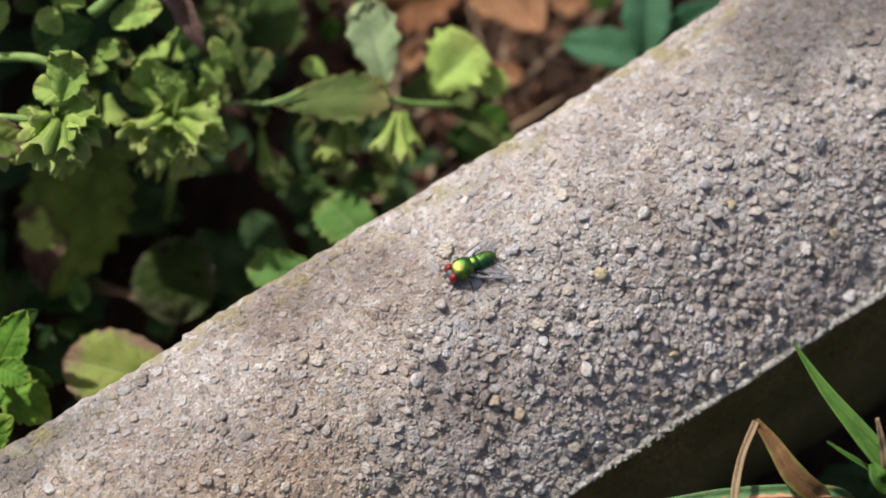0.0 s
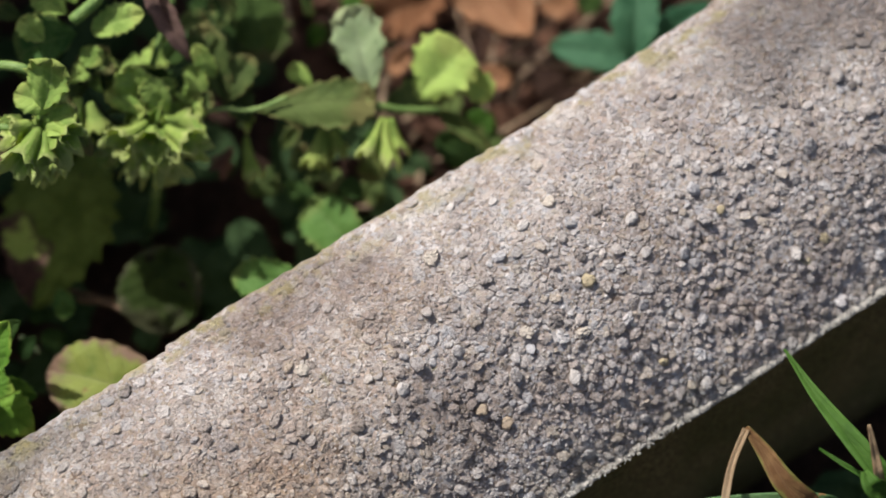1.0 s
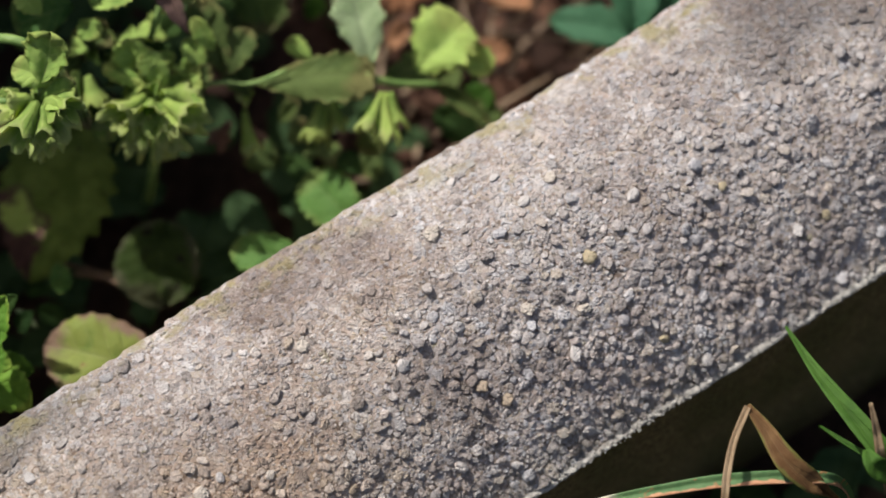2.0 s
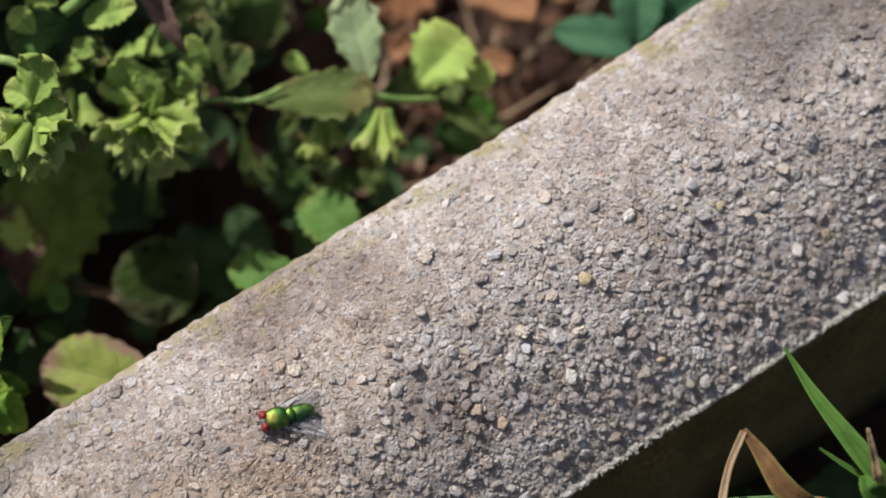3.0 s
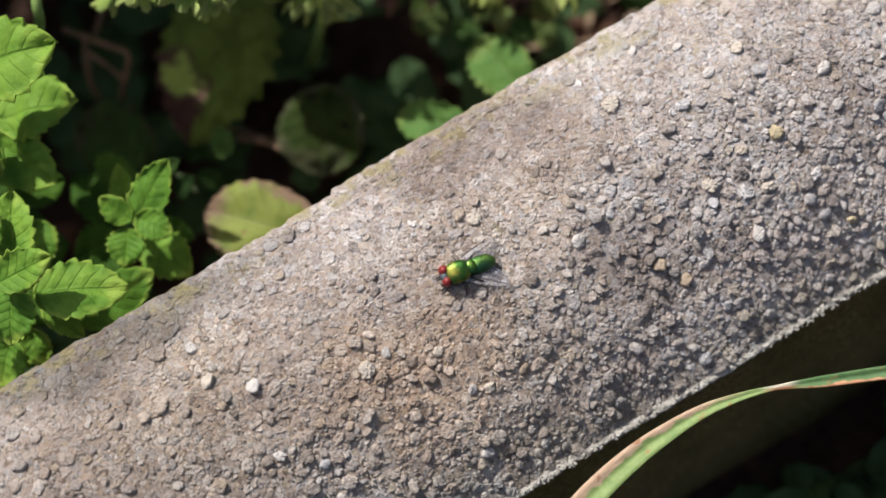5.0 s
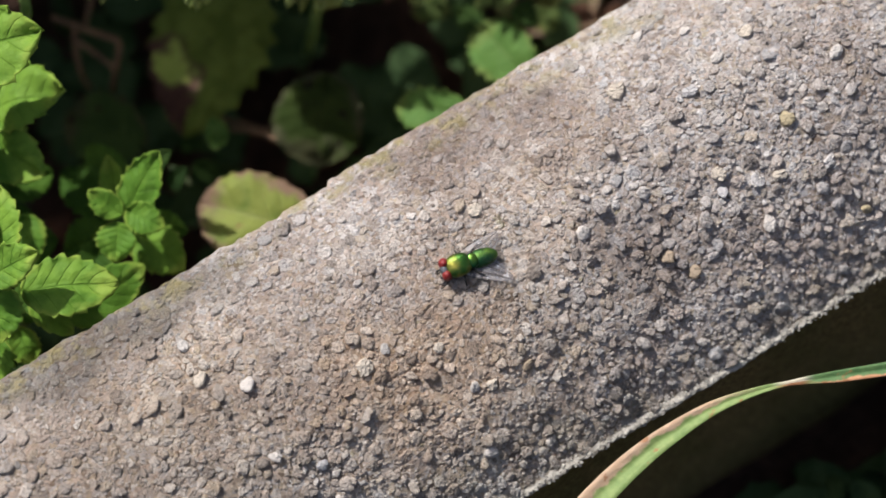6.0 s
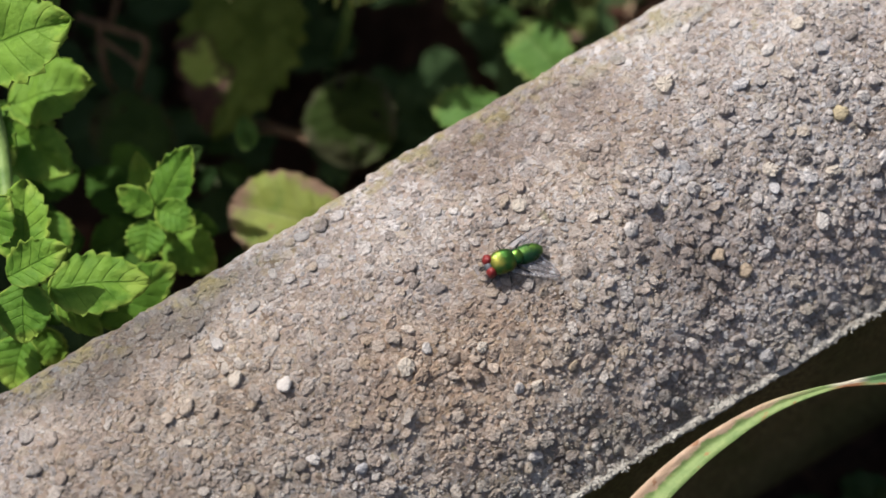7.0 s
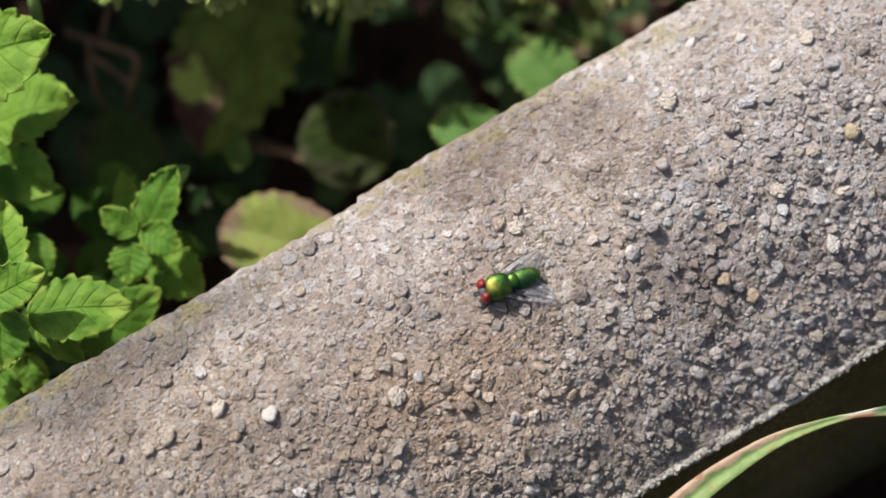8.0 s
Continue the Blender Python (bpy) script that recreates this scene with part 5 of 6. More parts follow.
leaf(herb, (-0.0204, 0.0573, 0.0603), (-0.0249, 0.0496, 0.0667), 0.0037, LEAF_OLIVE, form="fan", curl=0.3, fold=0.4)
leaf(herb, (-0.0206, 0.0607, 0.0650), (-0.0174, 0.0616, 0.0603), 0.0042, LEAF_HERB, form="fan", curl=0.3, fold=0.4)
leaf(herb, (-0.0212, 0.0549, 0.0661), (-0.0182, 0.0535, 0.0657), 0.0038, LEAF_OLIVE, form="fan", curl=0.3, fold=0.4)
leaf(herb, (-0.0229, 0.0589, 0.0619), (-0.0217, 0.0644, 0.0580), 0.0041, LEAF_HERB, form="fan", curl=0.3, fold=0.4)
# drooping calyces, nearest
calyx(herb, (-0.0498, 0.056, 0.078), (-0.0557, 0.0544, 0.074), 0.0030, CALYX)
calyx(herb, (-0.0493, 0.0557, 0.078), (-0.0544, 0.051, 0.074), 0.0030, CALYX)
calyx(herb, (-0.0488, 0.0554, 0.078), (-0.0528, 0.0492, 0.074), 0.0030, CALYX)
calyx(herb, (-0.0482, 0.055, 0.078), (-0.0497, 0.0488, 0.074), 0.0030, CALYX)
calyx(herb, (-0.0476, 0.0546, 0.078), (-0.0458, 0.0502, 0.074), 0.0030, CALYX)
calyx(herb, (-0.0346, 0.0541, 0.066), (-0.0401, 0.0571, 0.06), 0.0031, CALYX)
calyx(herb, (-0.0336, 0.0535, 0.066), (-0.04, 0.0503, 0.06), 0.0031, CALYX)
calyx(herb, (-0.0327, 0.0529, 0.066), (-0.0365, 0.0499, 0.06), 0.0031, CALYX)
calyx(herb, (-0.0311, 0.0519, 0.066), (-0.0331, 0.0443, 0.06), 0.0031, CALYX)
calyx(herb, (-0.0301, 0.0512, 0.066), (-0.0293, 0.0446, 0.06), 0.0031, CALYX)
calyx(herb, (-0.0292, 0.0507, 0.066), (-0.0244, 0.048, 0.06), 0.0031, CALYX)
calyx(herb, (0.0072, 0.0382, 0.058), (0.0008, 0.0329, 0.053), 0.0027, CALYX)
calyx(herb, (0.0078, 0.0378, 0.058), (0.0024, 0.0307, 0.053), 0.0027, CALYX)
calyx(herb, (0.0086, 0.0373, 0.058), (0.0058, 0.0305, 0.053), 0.0027, CALYX)
calyx(herb, (-0.0022, 0.045, 0.054), (-0.0079, 0.0403, 0.049), 0.0027, LEAF_HERB)
calyx(herb, (-0.0016, 0.0446, 0.054), (-0.0062, 0.0382, 0.049), 0.0027, LEAF_HERB)
calyx(herb, (-0.0008, 0.0442, 0.054), (-0.0021, 0.0395, 0.049), 0.0027, LEAF_HERB)
calyx(herb, (-0.015, 0.0519, 0.052), (-0.0189, 0.0452, 0.048), 0.0027, CALYX)
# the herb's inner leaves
leaf(herb, (-0.0392, 0.0825, 0.0648), (-0.0388, 0.0782, 0.0636), 0.0037, LEAF_DEEP_SHADE, form="fan", curl=0.30, fold=0.03)
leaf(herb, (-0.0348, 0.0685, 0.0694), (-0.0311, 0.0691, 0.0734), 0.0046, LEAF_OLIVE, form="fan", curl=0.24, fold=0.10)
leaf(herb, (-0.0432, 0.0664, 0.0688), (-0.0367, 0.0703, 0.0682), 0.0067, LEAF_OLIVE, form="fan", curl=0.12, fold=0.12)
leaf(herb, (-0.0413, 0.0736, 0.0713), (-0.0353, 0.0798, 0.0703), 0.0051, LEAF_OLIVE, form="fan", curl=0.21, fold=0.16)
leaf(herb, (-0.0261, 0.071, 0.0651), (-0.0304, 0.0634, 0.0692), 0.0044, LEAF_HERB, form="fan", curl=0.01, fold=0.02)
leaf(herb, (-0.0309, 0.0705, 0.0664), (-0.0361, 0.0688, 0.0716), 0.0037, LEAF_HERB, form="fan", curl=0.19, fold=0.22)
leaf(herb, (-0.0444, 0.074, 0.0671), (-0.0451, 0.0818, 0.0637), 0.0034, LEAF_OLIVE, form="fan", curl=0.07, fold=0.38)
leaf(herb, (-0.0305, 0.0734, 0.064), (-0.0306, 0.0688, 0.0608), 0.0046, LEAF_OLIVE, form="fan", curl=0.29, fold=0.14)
leaf(herb, (-0.0299, 0.0703, 0.0639), (-0.034, 0.0641, 0.0686), 0.0044, LEAF_DEEP_SHADE, form="fan", curl=0.20, fold=0.04)
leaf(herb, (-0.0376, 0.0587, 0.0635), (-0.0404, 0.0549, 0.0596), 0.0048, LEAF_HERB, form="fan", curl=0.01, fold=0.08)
leaf(herb, (-0.0273, 0.0679, 0.0635), (-0.0241, 0.062, 0.0606), 0.0073, LEAF_DEEP_SHADE, form="fan", curl=0.02, fold=0.37)
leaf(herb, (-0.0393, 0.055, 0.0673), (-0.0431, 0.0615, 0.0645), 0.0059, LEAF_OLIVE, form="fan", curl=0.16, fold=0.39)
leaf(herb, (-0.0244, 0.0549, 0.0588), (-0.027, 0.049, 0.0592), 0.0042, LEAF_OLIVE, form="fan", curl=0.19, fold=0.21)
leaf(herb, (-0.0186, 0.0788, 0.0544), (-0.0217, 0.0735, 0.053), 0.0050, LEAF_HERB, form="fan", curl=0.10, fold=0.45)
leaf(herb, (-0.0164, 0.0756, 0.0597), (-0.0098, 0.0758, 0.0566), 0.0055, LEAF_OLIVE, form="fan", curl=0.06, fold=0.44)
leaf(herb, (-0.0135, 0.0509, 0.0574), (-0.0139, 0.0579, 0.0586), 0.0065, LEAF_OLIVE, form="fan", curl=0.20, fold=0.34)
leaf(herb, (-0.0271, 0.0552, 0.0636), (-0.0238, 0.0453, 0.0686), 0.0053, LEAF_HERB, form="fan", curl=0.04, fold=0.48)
leaf(herb, (-0.0078, 0.0749, 0.0557), (-0.0085, 0.0832, 0.0539), 0.0061, LEAF_DEEP_SHADE, form="fan", curl=0.00, fold=0.46)
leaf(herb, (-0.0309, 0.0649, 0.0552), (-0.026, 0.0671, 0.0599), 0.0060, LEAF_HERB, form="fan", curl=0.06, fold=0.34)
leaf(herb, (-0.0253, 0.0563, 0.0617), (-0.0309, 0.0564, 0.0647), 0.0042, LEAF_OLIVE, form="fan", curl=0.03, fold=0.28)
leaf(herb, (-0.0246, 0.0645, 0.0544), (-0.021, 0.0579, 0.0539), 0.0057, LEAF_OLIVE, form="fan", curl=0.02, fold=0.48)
leaf(herb, (-0.0151, 0.069, 0.0638), (-0.0214, 0.0691, 0.0609), 0.0049, LEAF_DEEP_SHADE, form="fan", curl=0.19, fold=0.44)
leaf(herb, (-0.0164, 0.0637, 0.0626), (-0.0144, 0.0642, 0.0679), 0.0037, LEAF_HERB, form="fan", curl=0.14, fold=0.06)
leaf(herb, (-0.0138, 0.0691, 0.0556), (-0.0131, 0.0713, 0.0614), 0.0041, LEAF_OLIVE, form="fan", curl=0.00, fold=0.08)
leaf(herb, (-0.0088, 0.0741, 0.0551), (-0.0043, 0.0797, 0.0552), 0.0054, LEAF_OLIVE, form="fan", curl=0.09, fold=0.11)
leaf(herb, (-0.0272, 0.0637, 0.054), (-0.0228, 0.0565, 0.0557), 0.0069, LEAF_DEEP_SHADE, form="fan", curl=0.28, fold=0.25)
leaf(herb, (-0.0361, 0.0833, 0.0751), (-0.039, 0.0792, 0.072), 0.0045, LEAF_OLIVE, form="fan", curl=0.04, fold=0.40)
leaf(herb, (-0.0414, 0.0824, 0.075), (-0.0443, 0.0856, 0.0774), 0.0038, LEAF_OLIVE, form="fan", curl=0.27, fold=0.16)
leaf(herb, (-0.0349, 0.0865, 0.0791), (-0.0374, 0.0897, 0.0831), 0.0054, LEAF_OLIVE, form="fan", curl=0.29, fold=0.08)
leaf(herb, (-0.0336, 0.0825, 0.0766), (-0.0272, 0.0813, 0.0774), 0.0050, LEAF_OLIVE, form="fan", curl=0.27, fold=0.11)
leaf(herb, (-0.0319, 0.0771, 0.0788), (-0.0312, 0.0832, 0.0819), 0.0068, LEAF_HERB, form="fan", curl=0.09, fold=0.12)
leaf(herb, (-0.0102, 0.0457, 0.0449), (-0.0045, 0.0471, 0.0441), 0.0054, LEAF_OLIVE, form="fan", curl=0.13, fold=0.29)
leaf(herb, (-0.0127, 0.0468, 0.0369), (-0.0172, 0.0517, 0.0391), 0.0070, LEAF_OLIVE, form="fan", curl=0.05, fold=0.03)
leaf(herb, (-0.0015, 0.0332, 0.0438), (-0.0034, 0.0381, 0.0446), 0.0047, LEAF_DEEP_SHADE, form="fan", curl=0.19, fold=0.24)
leaf(herb, (-0.0001, 0.0522, 0.0439), (0.0016, 0.0458, 0.0478), 0.0034, LEAF_DEEP_SHADE, form="fan", curl=0.20, fold=0.27)
leaf(herb, (0.0057, 0.0483, 0.0379), (0.0063, 0.045, 0.0347), 0.0044, LEAF_DEEP_SHADE, form="fan", curl=0.08, fold=0.44)
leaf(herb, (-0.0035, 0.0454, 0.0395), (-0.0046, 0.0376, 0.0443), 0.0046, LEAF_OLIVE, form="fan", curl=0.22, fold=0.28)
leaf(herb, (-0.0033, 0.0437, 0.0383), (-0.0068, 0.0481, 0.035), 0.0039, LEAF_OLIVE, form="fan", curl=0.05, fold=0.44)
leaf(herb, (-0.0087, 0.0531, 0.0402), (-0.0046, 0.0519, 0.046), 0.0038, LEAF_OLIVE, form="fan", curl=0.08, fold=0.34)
leaf(herb, (-0.0101, 0.0511, 0.0313), (-0.0085, 0.0434, 0.0328), 0.0050, LEAF_DEEP_SHADE, form="fan", curl=0.14, fold=0.36)
leaf(herb, (0.0069, 0.0391, 0.04), (0.0083, 0.0449, 0.0444), 0.0060, LEAF_LOW_SHADE, form="fan", curl=0.25, fold=0.29)
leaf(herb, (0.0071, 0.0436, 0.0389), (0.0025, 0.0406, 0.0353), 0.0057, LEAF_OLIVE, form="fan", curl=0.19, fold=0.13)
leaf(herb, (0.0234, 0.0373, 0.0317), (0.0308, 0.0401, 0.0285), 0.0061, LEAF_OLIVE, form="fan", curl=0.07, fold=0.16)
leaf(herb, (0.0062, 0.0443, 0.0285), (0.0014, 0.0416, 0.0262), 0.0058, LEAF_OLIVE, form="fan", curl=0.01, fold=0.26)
leaf(herb, (0.0231, 0.0387, 0.0285), (0.0232, 0.0432, 0.0314), 0.0053, LEAF_LOW_SHADE, form="fan", curl=0.04, fold=0.49)
leaf(herb, (0.0249, 0.0418, 0.028), (0.0299, 0.0426, 0.0329), 0.0064, LEAF_LOW_SHADE, form="fan", curl=0.29, fold=0.01)
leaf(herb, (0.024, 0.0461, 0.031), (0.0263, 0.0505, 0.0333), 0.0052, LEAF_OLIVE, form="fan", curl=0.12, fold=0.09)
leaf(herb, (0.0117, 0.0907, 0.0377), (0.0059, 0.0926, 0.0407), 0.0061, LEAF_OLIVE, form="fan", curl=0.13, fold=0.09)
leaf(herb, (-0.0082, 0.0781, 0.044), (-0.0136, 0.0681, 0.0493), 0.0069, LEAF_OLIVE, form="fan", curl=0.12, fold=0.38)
leaf(herb, (0.0042, 0.0951, 0.0313), (-0.0022, 0.0958, 0.0286), 0.0066, LEAF_LOW_SHADE, form="fan", curl=0.23, fold=0.04)
leaf(herb, (0.0234, 0.0856, 0.0314), (0.02, 0.075, 0.0338), 0.0061, LEAF_LOW_SHADE, form="fan", curl=0.23, fold=0.32)
leaf(herb, (-0.0037, 0.0913, 0.0331), (-0.0021, 0.0811, 0.0388), 0.0047, LEAF_DEEP_SHADE, form="fan", curl=0.09, fold=0.28)
leaf(herb, (0.0083, 0.0765, 0.0311), (0.0123, 0.077, 0.0347), 0.0046, LEAF_LOW_SHADE, form="fan", curl=0.24, fold=0.34)
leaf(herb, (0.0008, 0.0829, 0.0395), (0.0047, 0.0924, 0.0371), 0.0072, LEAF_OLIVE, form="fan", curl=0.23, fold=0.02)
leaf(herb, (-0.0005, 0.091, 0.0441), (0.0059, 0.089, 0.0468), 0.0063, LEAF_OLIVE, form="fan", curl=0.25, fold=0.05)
leaf(herb, (-0.0344, 0.0734, 0.076), (-0.0454, 0.0769, 0.074), 0.0109, LEAF_ROUND, form="fan", fold=0.2)
leaf(herb, (-0.0348, 0.0722, 0.084), (-0.0379, 0.0778, 0.086), 0.0061, LEAF_HERB, form="fan", fold=0.3)
leaf(herb, (-0.0346, 0.0699, 0.076), (-0.0337, 0.0648, 0.076), 0.0047, LEAF_HERB, form="fan", fold=0.3)
leaf(herb, (-0.0516, 0.081, 0.084), (-0.0478, 0.0772, 0.084), 0.0066, LEAF_HERB, form="wedge")
leaf(herb, (-0.0406, 0.0706, 0.082), (-0.0424, 0.0743, 0.086), 0.0049, LEAF_HERB, form="fan", fold=0.4)
leaf(herb, (-0.0628, 0.0584, 0.086), (-0.056, 0.0524, 0.082), 0.0067, LEAF_YELLOW, form="heart", curl=0.1, label="yellowing leaf")
calyx(herb, (-0.0628, 0.0596, 0.08), (-0.0669, 0.0565, 0.076), 0.0030, CALYX)
calyx(herb, (-0.0615, 0.0588, 0.08), (-0.0636, 0.056, 0.076), 0.0030, CALYX)
calyx(herb, (-0.0631, 0.0611, 0.08), (-0.0668, 0.064, 0.076), 0.0030, CALYX)
calyx(herb, (-0.0607, 0.057, 0.08), (-0.062, 0.0544, 0.076), 0.0030, CALYX)
# low leaves in the shade behind the kerb
low = plant("low_weed", (-0.030, 0.045, 0.0), "low weed with rounded, spotted and yellowing leaves in the shade", "weed")
stem(low, "stem", [(-0.0067, 0.0291, 0.0400), (-0.0089, 0.0324, 0.0280), (-0.0112, 0.0390, 0.0100), (-0.0115, 0.0430, 0.0000)], 0.0007, 0.0009, STEM_GREEN)
stem(low, "stem", [(-0.0518, 0.0186, 0.0480), (-0.0491, 0.0276, 0.0300), (-0.0466, 0.0377, 0.0100), (-0.0454, 0.0426, 0.0000)], 0.0007, 0.0009, STEM_DRY, 'brown leaf stalk')
stem(low, "stem", [(-0.0601, 0.0541, 0.0340), (-0.0552, 0.0496, 0.0340), (-0.0496, 0.0448, 0.0320)], 0.0005, 0.0005, STEM_DRY, 'brown leaf stalk')
leaf(low, (-0.0074, 0.0274, 0.04), (-0.0099, 0.0401, 0.042), 0.0109, LEAF_ROUND, form="round", curl=0.25, teeth=9)
leaf(low, (-0.021, 0.0238, 0.046), (-0.0301, 0.0311, 0.046), 0.0082, LEAF_ROUND, form="round", curl=0.2, teeth=7)
leaf(low, (-0.0039, 0.031, 0.034), (-0.0069, 0.0348, 0.034), 0.0060, LEAF_ROUND, form="round", curl=0.2)
leaf(low, (-0.0539, 0.0165, 0.048), (-0.0674, 0.0303, 0.05), 0.0150, LEAF_YELLOW, form="heart", curl=0.2, fold=0.12, teeth=9, label="yellowing leaf with a dry pinkish edge")
leaf(low, (-0.0433, 0.0699, 0.046), (-0.0645, 0.0487, 0.04), 0.0224, LEAF_EATEN, curl=0.10, fold=0.05, teeth=9, label="large dark leaf browned and eaten on one side")
leaf(low, (-0.0383, 0.0443, 0.04), (-0.0463, 0.0331, 0.036), 0.0157, LEAF_SPOTTED, form="heart", curl=0.25, teeth=9, label="dull olive round leaf with a pale dry edge")
leaf(low, (-0.0723, 0.0512, 0.04), (-0.08, 0.0637, 0.04), 0.0137, LEAF_DARK, form="round")
leaf(low, (-0.0599, 0.0409, 0.0440), (-0.0584, 0.0444, 0.0480), 0.0043, LEAF_ROUND, curl=0.1)
leaf(low, (-0.0705, 0.0386, 0.0440), (-0.0668, 0.0377, 0.0480), 0.0037, LEAF_DEEP_SHADE, curl=0.1)
leaf(low, (-0.0688, 0.0407, 0.046), (-0.0672, 0.0367, 0.044), 0.0014, LEAF_PALE, fold=0.4, label="small pale leaf")
leaf(low, (-0.0606, 0.0436, 0.04), (-0.0571, 0.0449, 0.044), 0.0033, LEAF_ROUND, fold=0.5)
leaf(low, (-0.0618, 0.0468, 0.036), (-0.0653, 0.0506, 0.034), 0.0039, LEAF_DEEP_SHADE, form="fan")
leaf(low, (-0.065, 0.045, 0.034), (-0.062, 0.0419, 0.032), 0.0043, LEAF_DEEP_SHADE, form="round")
twig = plant("dry_twig", (-0.078, 0.065, 0.0), "thin reddish-brown dry twig bent into loops", "twig")
stem(twig, "shoot", [(-0.0747, 0.0796, 0.0440), (-0.0714, 0.0745, 0.0450), (-0.0684, 0.0702, 0.0460), (-0.0667, 0.0672, 0.0460), (-0.0696, 0.0649, 0.0420), (-0.0724, 0.0653, 0.0340)], 0.0006, 0.0006, STEM_DRY)
stem(twig, "shoot", [(-0.0718, 0.0768, 0.0440), (-0.0741, 0.0718, 0.0420), (-0.0751, 0.0694, 0.0380), (-0.0748, 0.0716, 0.0300)], 0.0006, 0.0005, STEM_DRY)
stem(twig, "shoot", [(-0.0728, 0.0734, 0.0430), (-0.0706, 0.0684, 0.0430), (-0.0692, 0.0649, 0.0420)], 0.0005, 0.0005, STEM_DRY)
stem(twig, "shoot", [(-0.0706, 0.0761, 0.0420), (-0.0682, 0.0781, 0.0440), (-0.0651, 0.0805, 0.0460)], 0.0005, 0.0005, STEM_DRY)
stem(twig, "shoot", [(-0.0562, 0.0486, 0.0340), (-0.0517, 0.0434, 0.0360), (-0.0481, 0.0375, 0.0360)], 0.0006, 0.0005, STEM_DRY)
# cinquefoil, dead leaves and straw beyond
cinquefoil = plant("cinquefoil", (0.062, 0.030, 0.0), "blue-green compound leaf with toothed leaflets on the litter", "weed")
leaf(cinquefoil, (0.0599, 0.0376, 0.034), (0.0484, 0.0506, 0.032), 0.0085, LEAF_BLUE, curl=0.15, teeth=6)
leaf(cinquefoil, (0.0601, 0.0373, 0.036), (0.0688, 0.049, 0.042), 0.0101, LEAF_BLUE, fold=0.3, teeth=6)
leaf(cinquefoil, (0.0617, 0.0378, 0.034), (0.0793, 0.0395, 0.036), 0.0066, LEAF_BLUE, teeth=6)
leaf(cinquefoil, (0.0599, 0.0381, 0.032), (0.0555, 0.0438, 0.026), 0.0055, LEAF_BLUE, teeth=6)
stem(cinquefoil, "stalk", [(0.0606, 0.0365, 0.0350), (0.0667, 0.0385, 0.0200), (0.0744, 0.0442, 0.0020)], 0.0007, 0.0008, STEM_GREEN)
dead = plant("dead_leaf", (0.028, 0.070, 0.012), "curled orange-brown dead leaf on the litter", "dead leaf", "dead leaves")
stem(dead, "leaf_stalk", [(0.0425, 0.0769, 0.0300), (0.0478, 0.0800, 0.0240), (0.0531, 0.0855, 0.0160)], 0.0005, 0.0006, STEM_DRY)
leaf(dead, (0.0405, 0.0734, 0.03), (0.0213, 0.0758, 0.028), 0.0147, LEAF_BROWN, form="fan", curl=-0.35, fold=0.5)
dead = plant("dead_leaf", (0.045, 0.060, 0.012), "curled orange-brown dead leaf on the litter", "dead leaf", "dead leaves")
stem(dead, "leaf_stalk", [(0.0464, 0.0859, 0.0300), (0.0475, 0.0936, 0.0240), (0.0515, 0.1046, 0.0140)], 0.0005, 0.0006, STEM_DRY)
leaf(dead, (0.0475, 0.0567, 0.026), (0.0441, 0.0792, 0.034), 0.0192, LEAF_BROWN, form="fan", curl=-0.4, fold=0.4)
dead = plant("dead_leaf", (0.036, 0.046, 0.010), "small orange dead leaf fragment on the litter", "dead leaf", "dead leaves")
stem(dead, "leaf_stalk", [(0.0372, 0.0575, 0.0220), (0.0380, 0.0616, 0.0180), (0.0390, 0.0666, 0.0120)], 0.0005, 0.0006, STEM_DRY)
leaf(dead, (0.0372, 0.0575, 0.0220), (0.0404, 0.0530, 0.0200), 0.0050, LEAF_BROWN, curl=-0.3, fold=0.3, form="round")
dead = plant("dead_leaf", (0.060, 0.060, 0.010), "crumpled brown dead leaf on the litter", "dead leaf", "dead leaves")
stem(dead, "leaf_stalk", [(0.0570, 0.0688, 0.0180), (0.0576, 0.0724, 0.0150), (0.0587, 0.0770, 0.0100)], 0.0005, 0.0006, STEM_DRY)
leaf(dead, (0.0570, 0.0688, 0.0180), (0.0614, 0.0626, 0.0160), 0.0070, LEAF_BROWN, curl=-0.3, fold=0.3, form="round")
dead = plant("dead_leaf", (0.020, 0.060, 0.010), "small reddish dead leaf under the herb", "dead leaf", "dead leaves")
stem(dead, "leaf_stalk", [(0.0201, 0.0627, 0.0300), (0.0203, 0.0654, 0.0240), (0.0214, 0.0703, 0.0140)], 0.0005, 0.0006, STEM_DRY)
leaf(dead, (0.0201, 0.0627, 0.0300), (0.0246, 0.0631, 0.0340), 0.0045, LEAF_BROWN, curl=-0.3, fold=0.3, form="round")
seedling = plant("seedling", (0.055, 0.066, 0.0), "small bright green seedling in the litter", "weed")
leaf(seedling, (0.0647, 0.0609, 0.0260), (0.0630, 0.0645, 0.0300), 0.0057, LEAF_MINT, curl=0.1)
leaf(seedling, (0.0647, 0.0609, 0.0260), (0.0693, 0.0596, 0.0300), 0.0052, LEAF_MINT, curl=0.1)
leaf(seedling, (0.0643, 0.0603, 0.0260), (0.0608, 0.0568, 0.0240), 0.0057, LEAF_DEEP_SHADE, curl=0.1)
leaf(seedling, (0.0405, 0.0750, 0.0340), (0.0413, 0.0697, 0.0340), 0.0068, LEAF_DEEP_SHADE, curl=0.1)
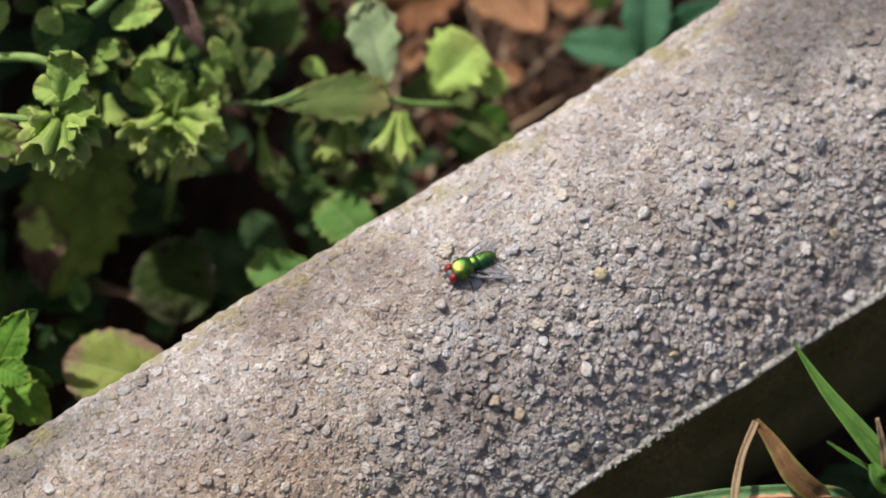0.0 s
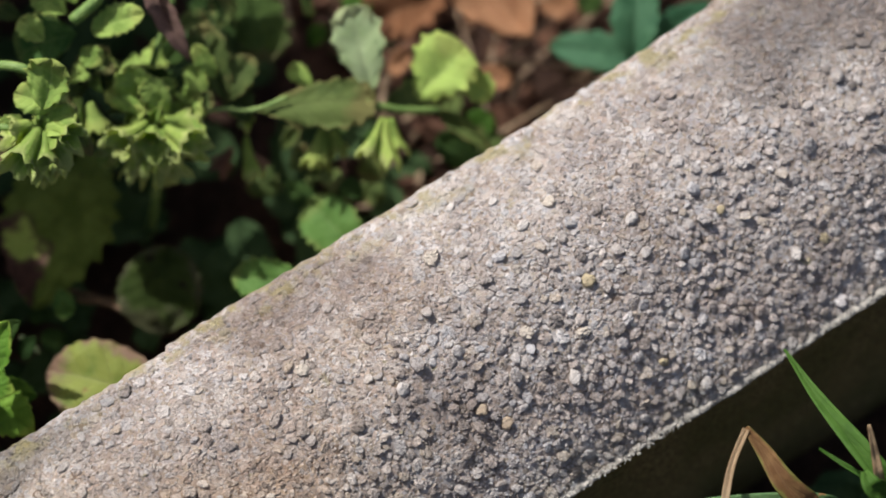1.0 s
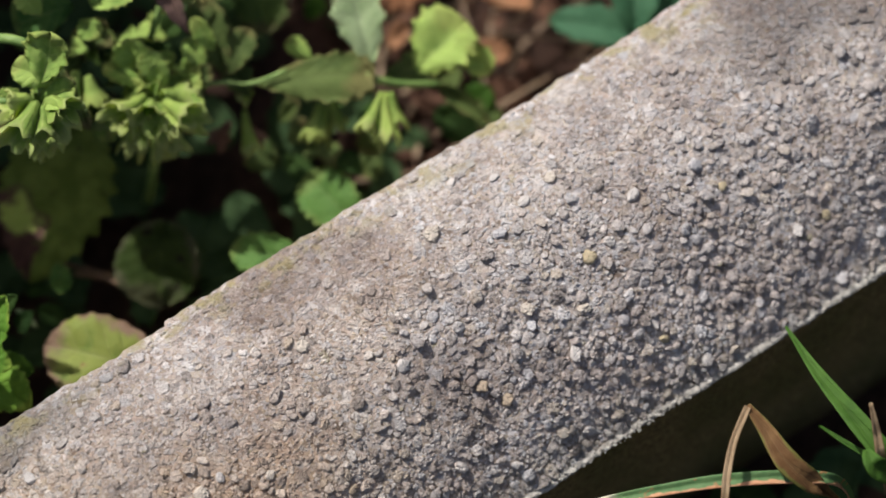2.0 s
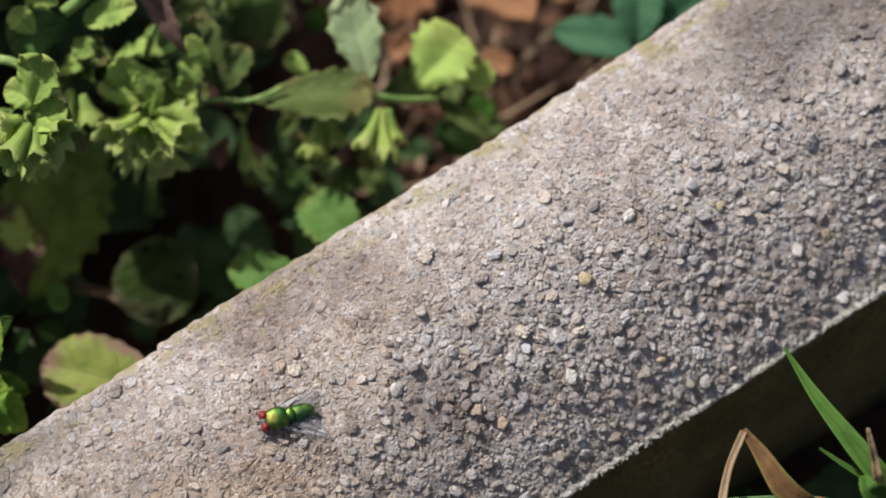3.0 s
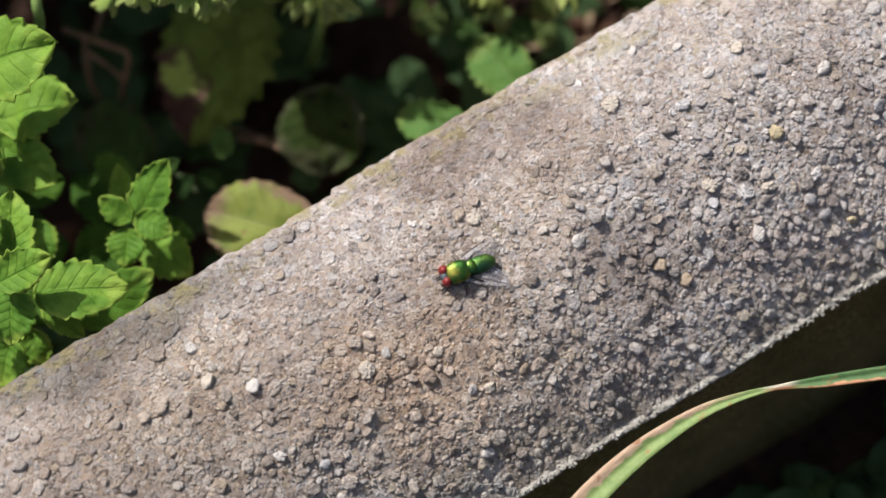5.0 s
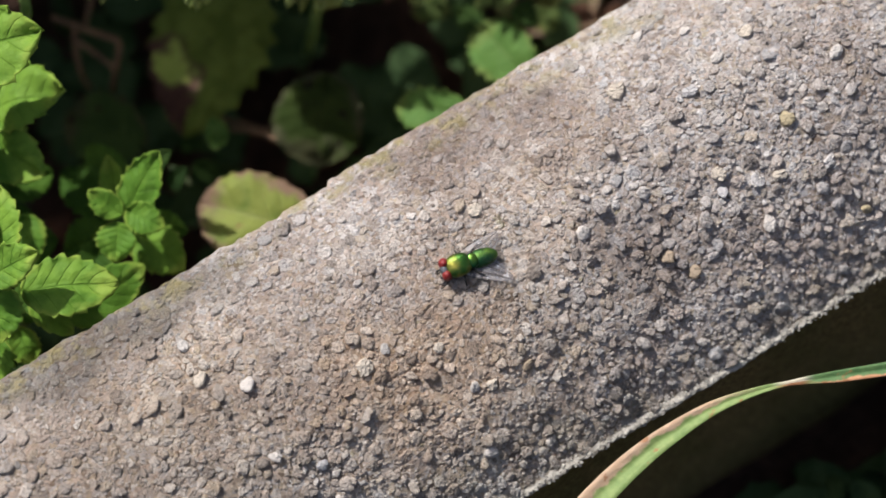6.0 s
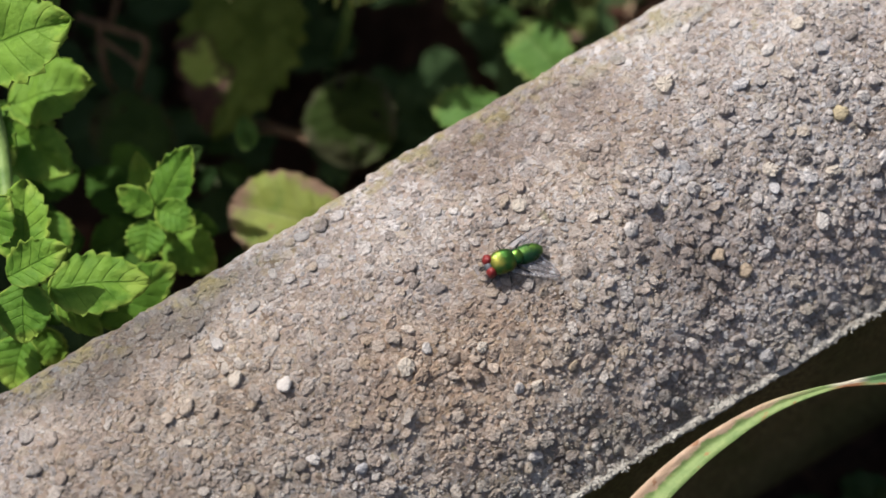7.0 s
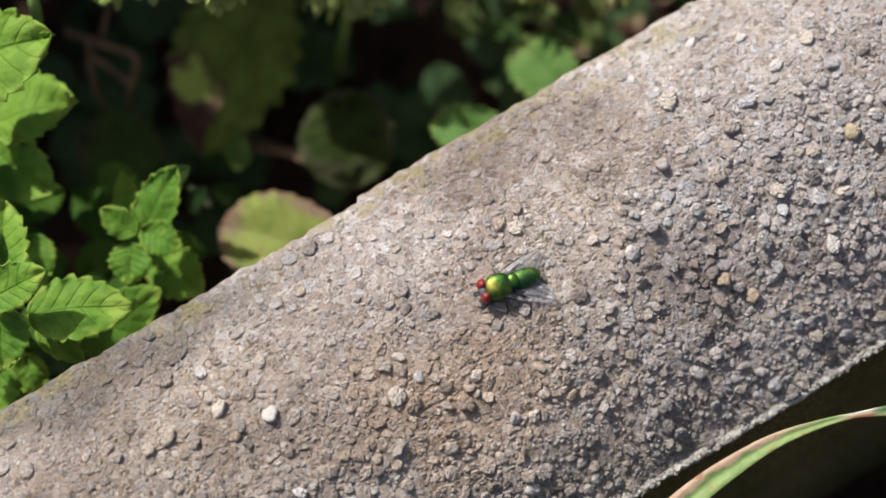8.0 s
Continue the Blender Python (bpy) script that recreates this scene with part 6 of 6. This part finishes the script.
# grass on the near side
grass = plant("wild_grass", (0.055, -0.075, 0.0), "upright green grass blade in front of the kerb", "grass", "wild grass")
blade(grass, [(0.0423, -0.0402, 0.0600), (0.0414, -0.0510, 0.0620), (0.0414, -0.0623, 0.0640), (0.0433, -0.0716, 0.0600), (0.0501, -0.0785, 0.0400), (0.0616, -0.0730, 0.0000)], [0.0004, 0.0021, 0.0035, 0.0039, 0.0035, 0.0027], BLADE_GREEN)
grass = plant("wild_grass", (0.055, -0.070, 0.0), "withered tan grass blade bent over sharply in the middle", "grass", "wild grass")
blade(grass, [(0.0264, -0.0523, 0.0690), (0.0215, -0.0559, 0.0690), (0.0179, -0.0595, 0.0680), (0.0151, -0.0631, 0.0660), (0.0129, -0.0664, 0.0640)], [0.0012, 0.0012, 0.0013, 0.0013, 0.0010], BLADE_DRY)
blade(grass, [(0.0265, -0.0520, 0.0690), (0.0269, -0.0565, 0.0680), (0.0270, -0.0629, 0.0670), (0.0290, -0.0666, 0.0640), (0.0320, -0.0681, 0.0580), (0.0405, -0.0637, 0.0300), (0.0488, -0.0568, 0.0000)], [0.0011, 0.0025, 0.0040, 0.0038, 0.0016, 0.0013, 0.0013], BLADE_WITHERED)
grass = plant("wild_grass", (0.060, -0.070, 0.0), "long arching grass blade with dried tan edges", "grass", "wild grass")
blade(grass, [(-0.0532, -0.0575, 0.0540), (-0.0450, -0.0539, 0.0550), (-0.0354, -0.0508, 0.0570), (-0.0281, -0.0490, 0.0580), (-0.0218, -0.0482, 0.0590), (-0.0139, -0.0480, 0.0600), (-0.0075, -0.0491, 0.0610), (-0.0020, -0.0509, 0.0620), (0.0051, -0.0537, 0.0620), (0.0164, -0.0586, 0.0630), (0.0267, -0.0640, 0.0630), (0.0339, -0.0679, 0.0600), (0.0420, -0.0648, 0.0300), (0.0488, -0.0607, 0.0000)], [0.0040, 0.0043, 0.0043, 0.0038, 0.0032, 0.0022, 0.0013, 0.0007, 0.0018, 0.0022, 0.0022, 0.0018, 0.0014, 0.0013], BLADE_TAN)
grass = plant("wild_grass", (0.050, -0.070, 0.0), "thin dark grass blade in front of the kerb", "grass", "wild grass")
blade(grass, [(0.0399, -0.0552, 0.0500), (0.0413, -0.0607, 0.0520), (0.0444, -0.0653, 0.0500), (0.0609, -0.0612, 0.0100)], [0.0004, 0.0009, 0.0010, 0.0008], BLADE_GREEN)
tuft = plant("grass_tuft", (0.060, -0.080, 0.0), "young grass shoots with reddish bases in front of the kerb", "grass")
blade(tuft, [(0.0427, -0.0630, 0.0720), (0.0419, -0.0664, 0.0680), (0.0417, -0.0694, 0.0600), (0.0513, -0.0626, 0.0200)], [0.0006, 0.0013, 0.0018, 0.0018], BLADE_DRY)
blade(tuft, [(0.0381, -0.0688, 0.0700), (0.0377, -0.0718, 0.0700), (0.0420, -0.0720, 0.0600), (0.0579, -0.0620, 0.0100)], [0.0013, 0.0037, 0.0040, 0.0028], BLADE_GREEN)
weed = plant("low_weed", (0.030, -0.060, 0.0), "dark round-leaved weed in the shade before the kerb", "weed")
leaf(weed, (0.0319, -0.0442, 0.0120), (0.0253, -0.0584, 0.0100), 0.0144, LEAF_DEEP_SHADE, curl=0.1, form="round")
leaf(weed, (0.0348, -0.0545, 0.0140), (0.0213, -0.0497, 0.0100), 0.0112, LEAF_DEEP_SHADE, curl=0.1, form="round")


# ---- undergrowth with unseen shading leaves, litter and straw behind the kerb ----
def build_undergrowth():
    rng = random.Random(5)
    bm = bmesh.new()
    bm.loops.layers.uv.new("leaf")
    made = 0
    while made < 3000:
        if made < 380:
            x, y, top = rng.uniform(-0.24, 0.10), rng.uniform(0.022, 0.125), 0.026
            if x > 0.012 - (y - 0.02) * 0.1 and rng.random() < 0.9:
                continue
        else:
            # tall unseen leaves farther back, added to shade the low ones
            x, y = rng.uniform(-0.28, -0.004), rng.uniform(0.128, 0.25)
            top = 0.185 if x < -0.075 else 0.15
            # every eighth stands nearer, out of view, to keep sun off the low leaves
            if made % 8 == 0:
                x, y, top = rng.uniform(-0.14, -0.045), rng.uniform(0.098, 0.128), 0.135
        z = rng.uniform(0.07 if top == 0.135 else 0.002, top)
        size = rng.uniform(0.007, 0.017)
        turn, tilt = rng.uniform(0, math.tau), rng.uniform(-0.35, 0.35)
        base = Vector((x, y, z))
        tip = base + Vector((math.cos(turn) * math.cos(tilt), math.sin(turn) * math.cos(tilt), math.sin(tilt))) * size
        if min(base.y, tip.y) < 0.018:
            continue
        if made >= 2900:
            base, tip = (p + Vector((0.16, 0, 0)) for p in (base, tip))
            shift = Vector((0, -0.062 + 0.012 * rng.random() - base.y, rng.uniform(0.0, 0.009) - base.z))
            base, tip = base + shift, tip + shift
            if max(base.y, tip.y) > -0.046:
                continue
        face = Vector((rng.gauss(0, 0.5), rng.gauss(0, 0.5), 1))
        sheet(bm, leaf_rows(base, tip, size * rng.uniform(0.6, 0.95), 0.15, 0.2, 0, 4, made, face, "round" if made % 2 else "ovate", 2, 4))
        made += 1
    ob = part("undergrowth", bm, LEAF_SHADE, None, "dense green undergrowth beside the kerb, with unseen leaves that shade it")
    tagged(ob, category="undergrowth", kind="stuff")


def build_litter():
    rng = random.Random(9)
    bm = bmesh.new()
    bm.loops.layers.uv.new("leaf")
    for n in range(420):
        x, y = rng.choice((rng.uniform(-0.22, 0.2), rng.uniform(0.01, 0.16), rng.uniform(0.01, 0.16))), rng.choice((rng.uniform(0.02, 0.2), rng.uniform(0.02, 0.12)))
        size = rng.uniform(0.004, 0.013)
        turn = rng.uniform(0, math.tau)
        base = Vector((x, y, ground_height(x, y) + rng.uniform(0.001, 0.008)))
        tip = base + Vector((math.cos(turn), math.sin(turn), rng.uniform(-0.2, 0.3))) * size
        if -0.05 < tip.y < 0.016 or (x < 0.005 and rng.random() < 0.8):
            continue
        sheet(bm, leaf_rows(base, tip, size * rng.uniform(0.4, 0.9), rng.uniform(-0.4, 0.4), rng.uniform(-0.4, 0.6), 0, 3, n, Vector((rng.gauss(0, 0.5), rng.gauss(0, 0.5), 1)), "round", 2, 6))
    ob = part("leaf_litter", bm, LITTER, None, "crumbled brown leaf litter on the soil")
    tagged(ob, category="leaf litter", kind="stuff")
    bm = bmesh.new()
    for n in range(170):
        x, y = rng.uniform(0.0, 0.2), rng.uniform(0.03, 0.16)
        turn, length = rng.uniform(-0.6, 1.3), rng.uniform(0.012, 0.045)
        a = Vector((x, y, ground_height(x, y) + rng.uniform(0.004, 0.014)))
        b = a + Vector((math.cos(turn), math.sin(turn), rng.uniform(-0.1, 0.1))) * length
        if min(a.y, b.y) < 0.018:
            continue
        m = a.lerp(b, 0.5) + Vector((rng.gauss(0, 1), rng.gauss(0, 1), rng.gauss(0, 1))) * length * 0.05
        tube(bm, spline([a, m, b], 3), [rng.uniform(0.0003, 0.0007)] * 7, 5)
    ob = part("straw", bm, STRAW, None, "thin dry straw and twigs on the soil")
    tagged(ob, category="straw", kind="stuff")


build_undergrowth()
build_litter()
cam.data.dof.focus_object = build_pebbles()


# ---- what moves ----
def stand(x, y, heading, lift=0.0):
    """The fly on the stone at a place of the ground plan, turned to a heading in degrees."""
    turn = Matrix.Rotation(radians(AXIS_TURN), 3, "Z")
    own = turn.inverted() @ Vector((x, y, 0))
    up = turn @ crown_normal(own.y)
    ahead = Vector((math.cos(radians(heading)), math.sin(radians(heading)), 0))
    ahead = (ahead - up * ahead.dot(up)).normalized()
    side = up.cross(ahead)
    at = Vector((x, y, crown(own.y) - 0.0001 + lift))
    return Matrix(((ahead.x, side.x, up.x, at.x), (ahead.y, side.y, up.y, at.y), (ahead.z, side.z, up.z, at.z), (0, 0, 0, 1)))


def motions():
    rest = stand(-0.0016, -0.0056, 175.4)
    walk(FLY, [
        (0.0, rest), (0.7, rest),
        (0.7334, pose(-0.010, 0.010, 0.100, 0, -25, 165)),
        (0.7667, pose(-0.060, 0.060, 0.150, 0, -20, 150)),
        (0.8, pose(-0.150, 0.150, 0.200, 0, -15, 140)),
        (1.1, pose(-0.45, 0.50, -0.004, 0, 0, 120)),
        (1.9, pose(-0.45, 0.50, -0.004, 0, 0, 60)),
        (2.3, pose(-0.25, 0.10, 0.30, 0, 10, 20)),
        (2.5, pose(-0.090, 0.020, 0.130, 0, 0, 60)),
        (2.6333, stand(-0.0364, -0.0120, 95.0, 0.001)),
        (2.7333, stand(-0.0358, -0.0124, 95.0)),
        (2.8, stand(-0.0358, -0.0124, 96.0)),
        (2.9, stand(-0.0364, -0.0130, 116.0)),
        (3.0, stand(-0.0369, -0.0129, 165.0)),
        (3.2, stand(-0.0369, -0.0134, 167.0)),
        (3.5, stand(-0.0369, -0.0136, 169.0)),
        (4.0, stand(-0.0369, -0.0136, 171.5)),
        (5.5, stand(-0.0369, -0.0136, 171.0)),
        (6.5, stand(-0.0369, -0.0136, 169.0)),
        (7.0, stand(-0.0369, -0.0136, 171.0)),
        (8.0, stand(-0.0369, -0.0136, 171.0)),
    ])


motions()
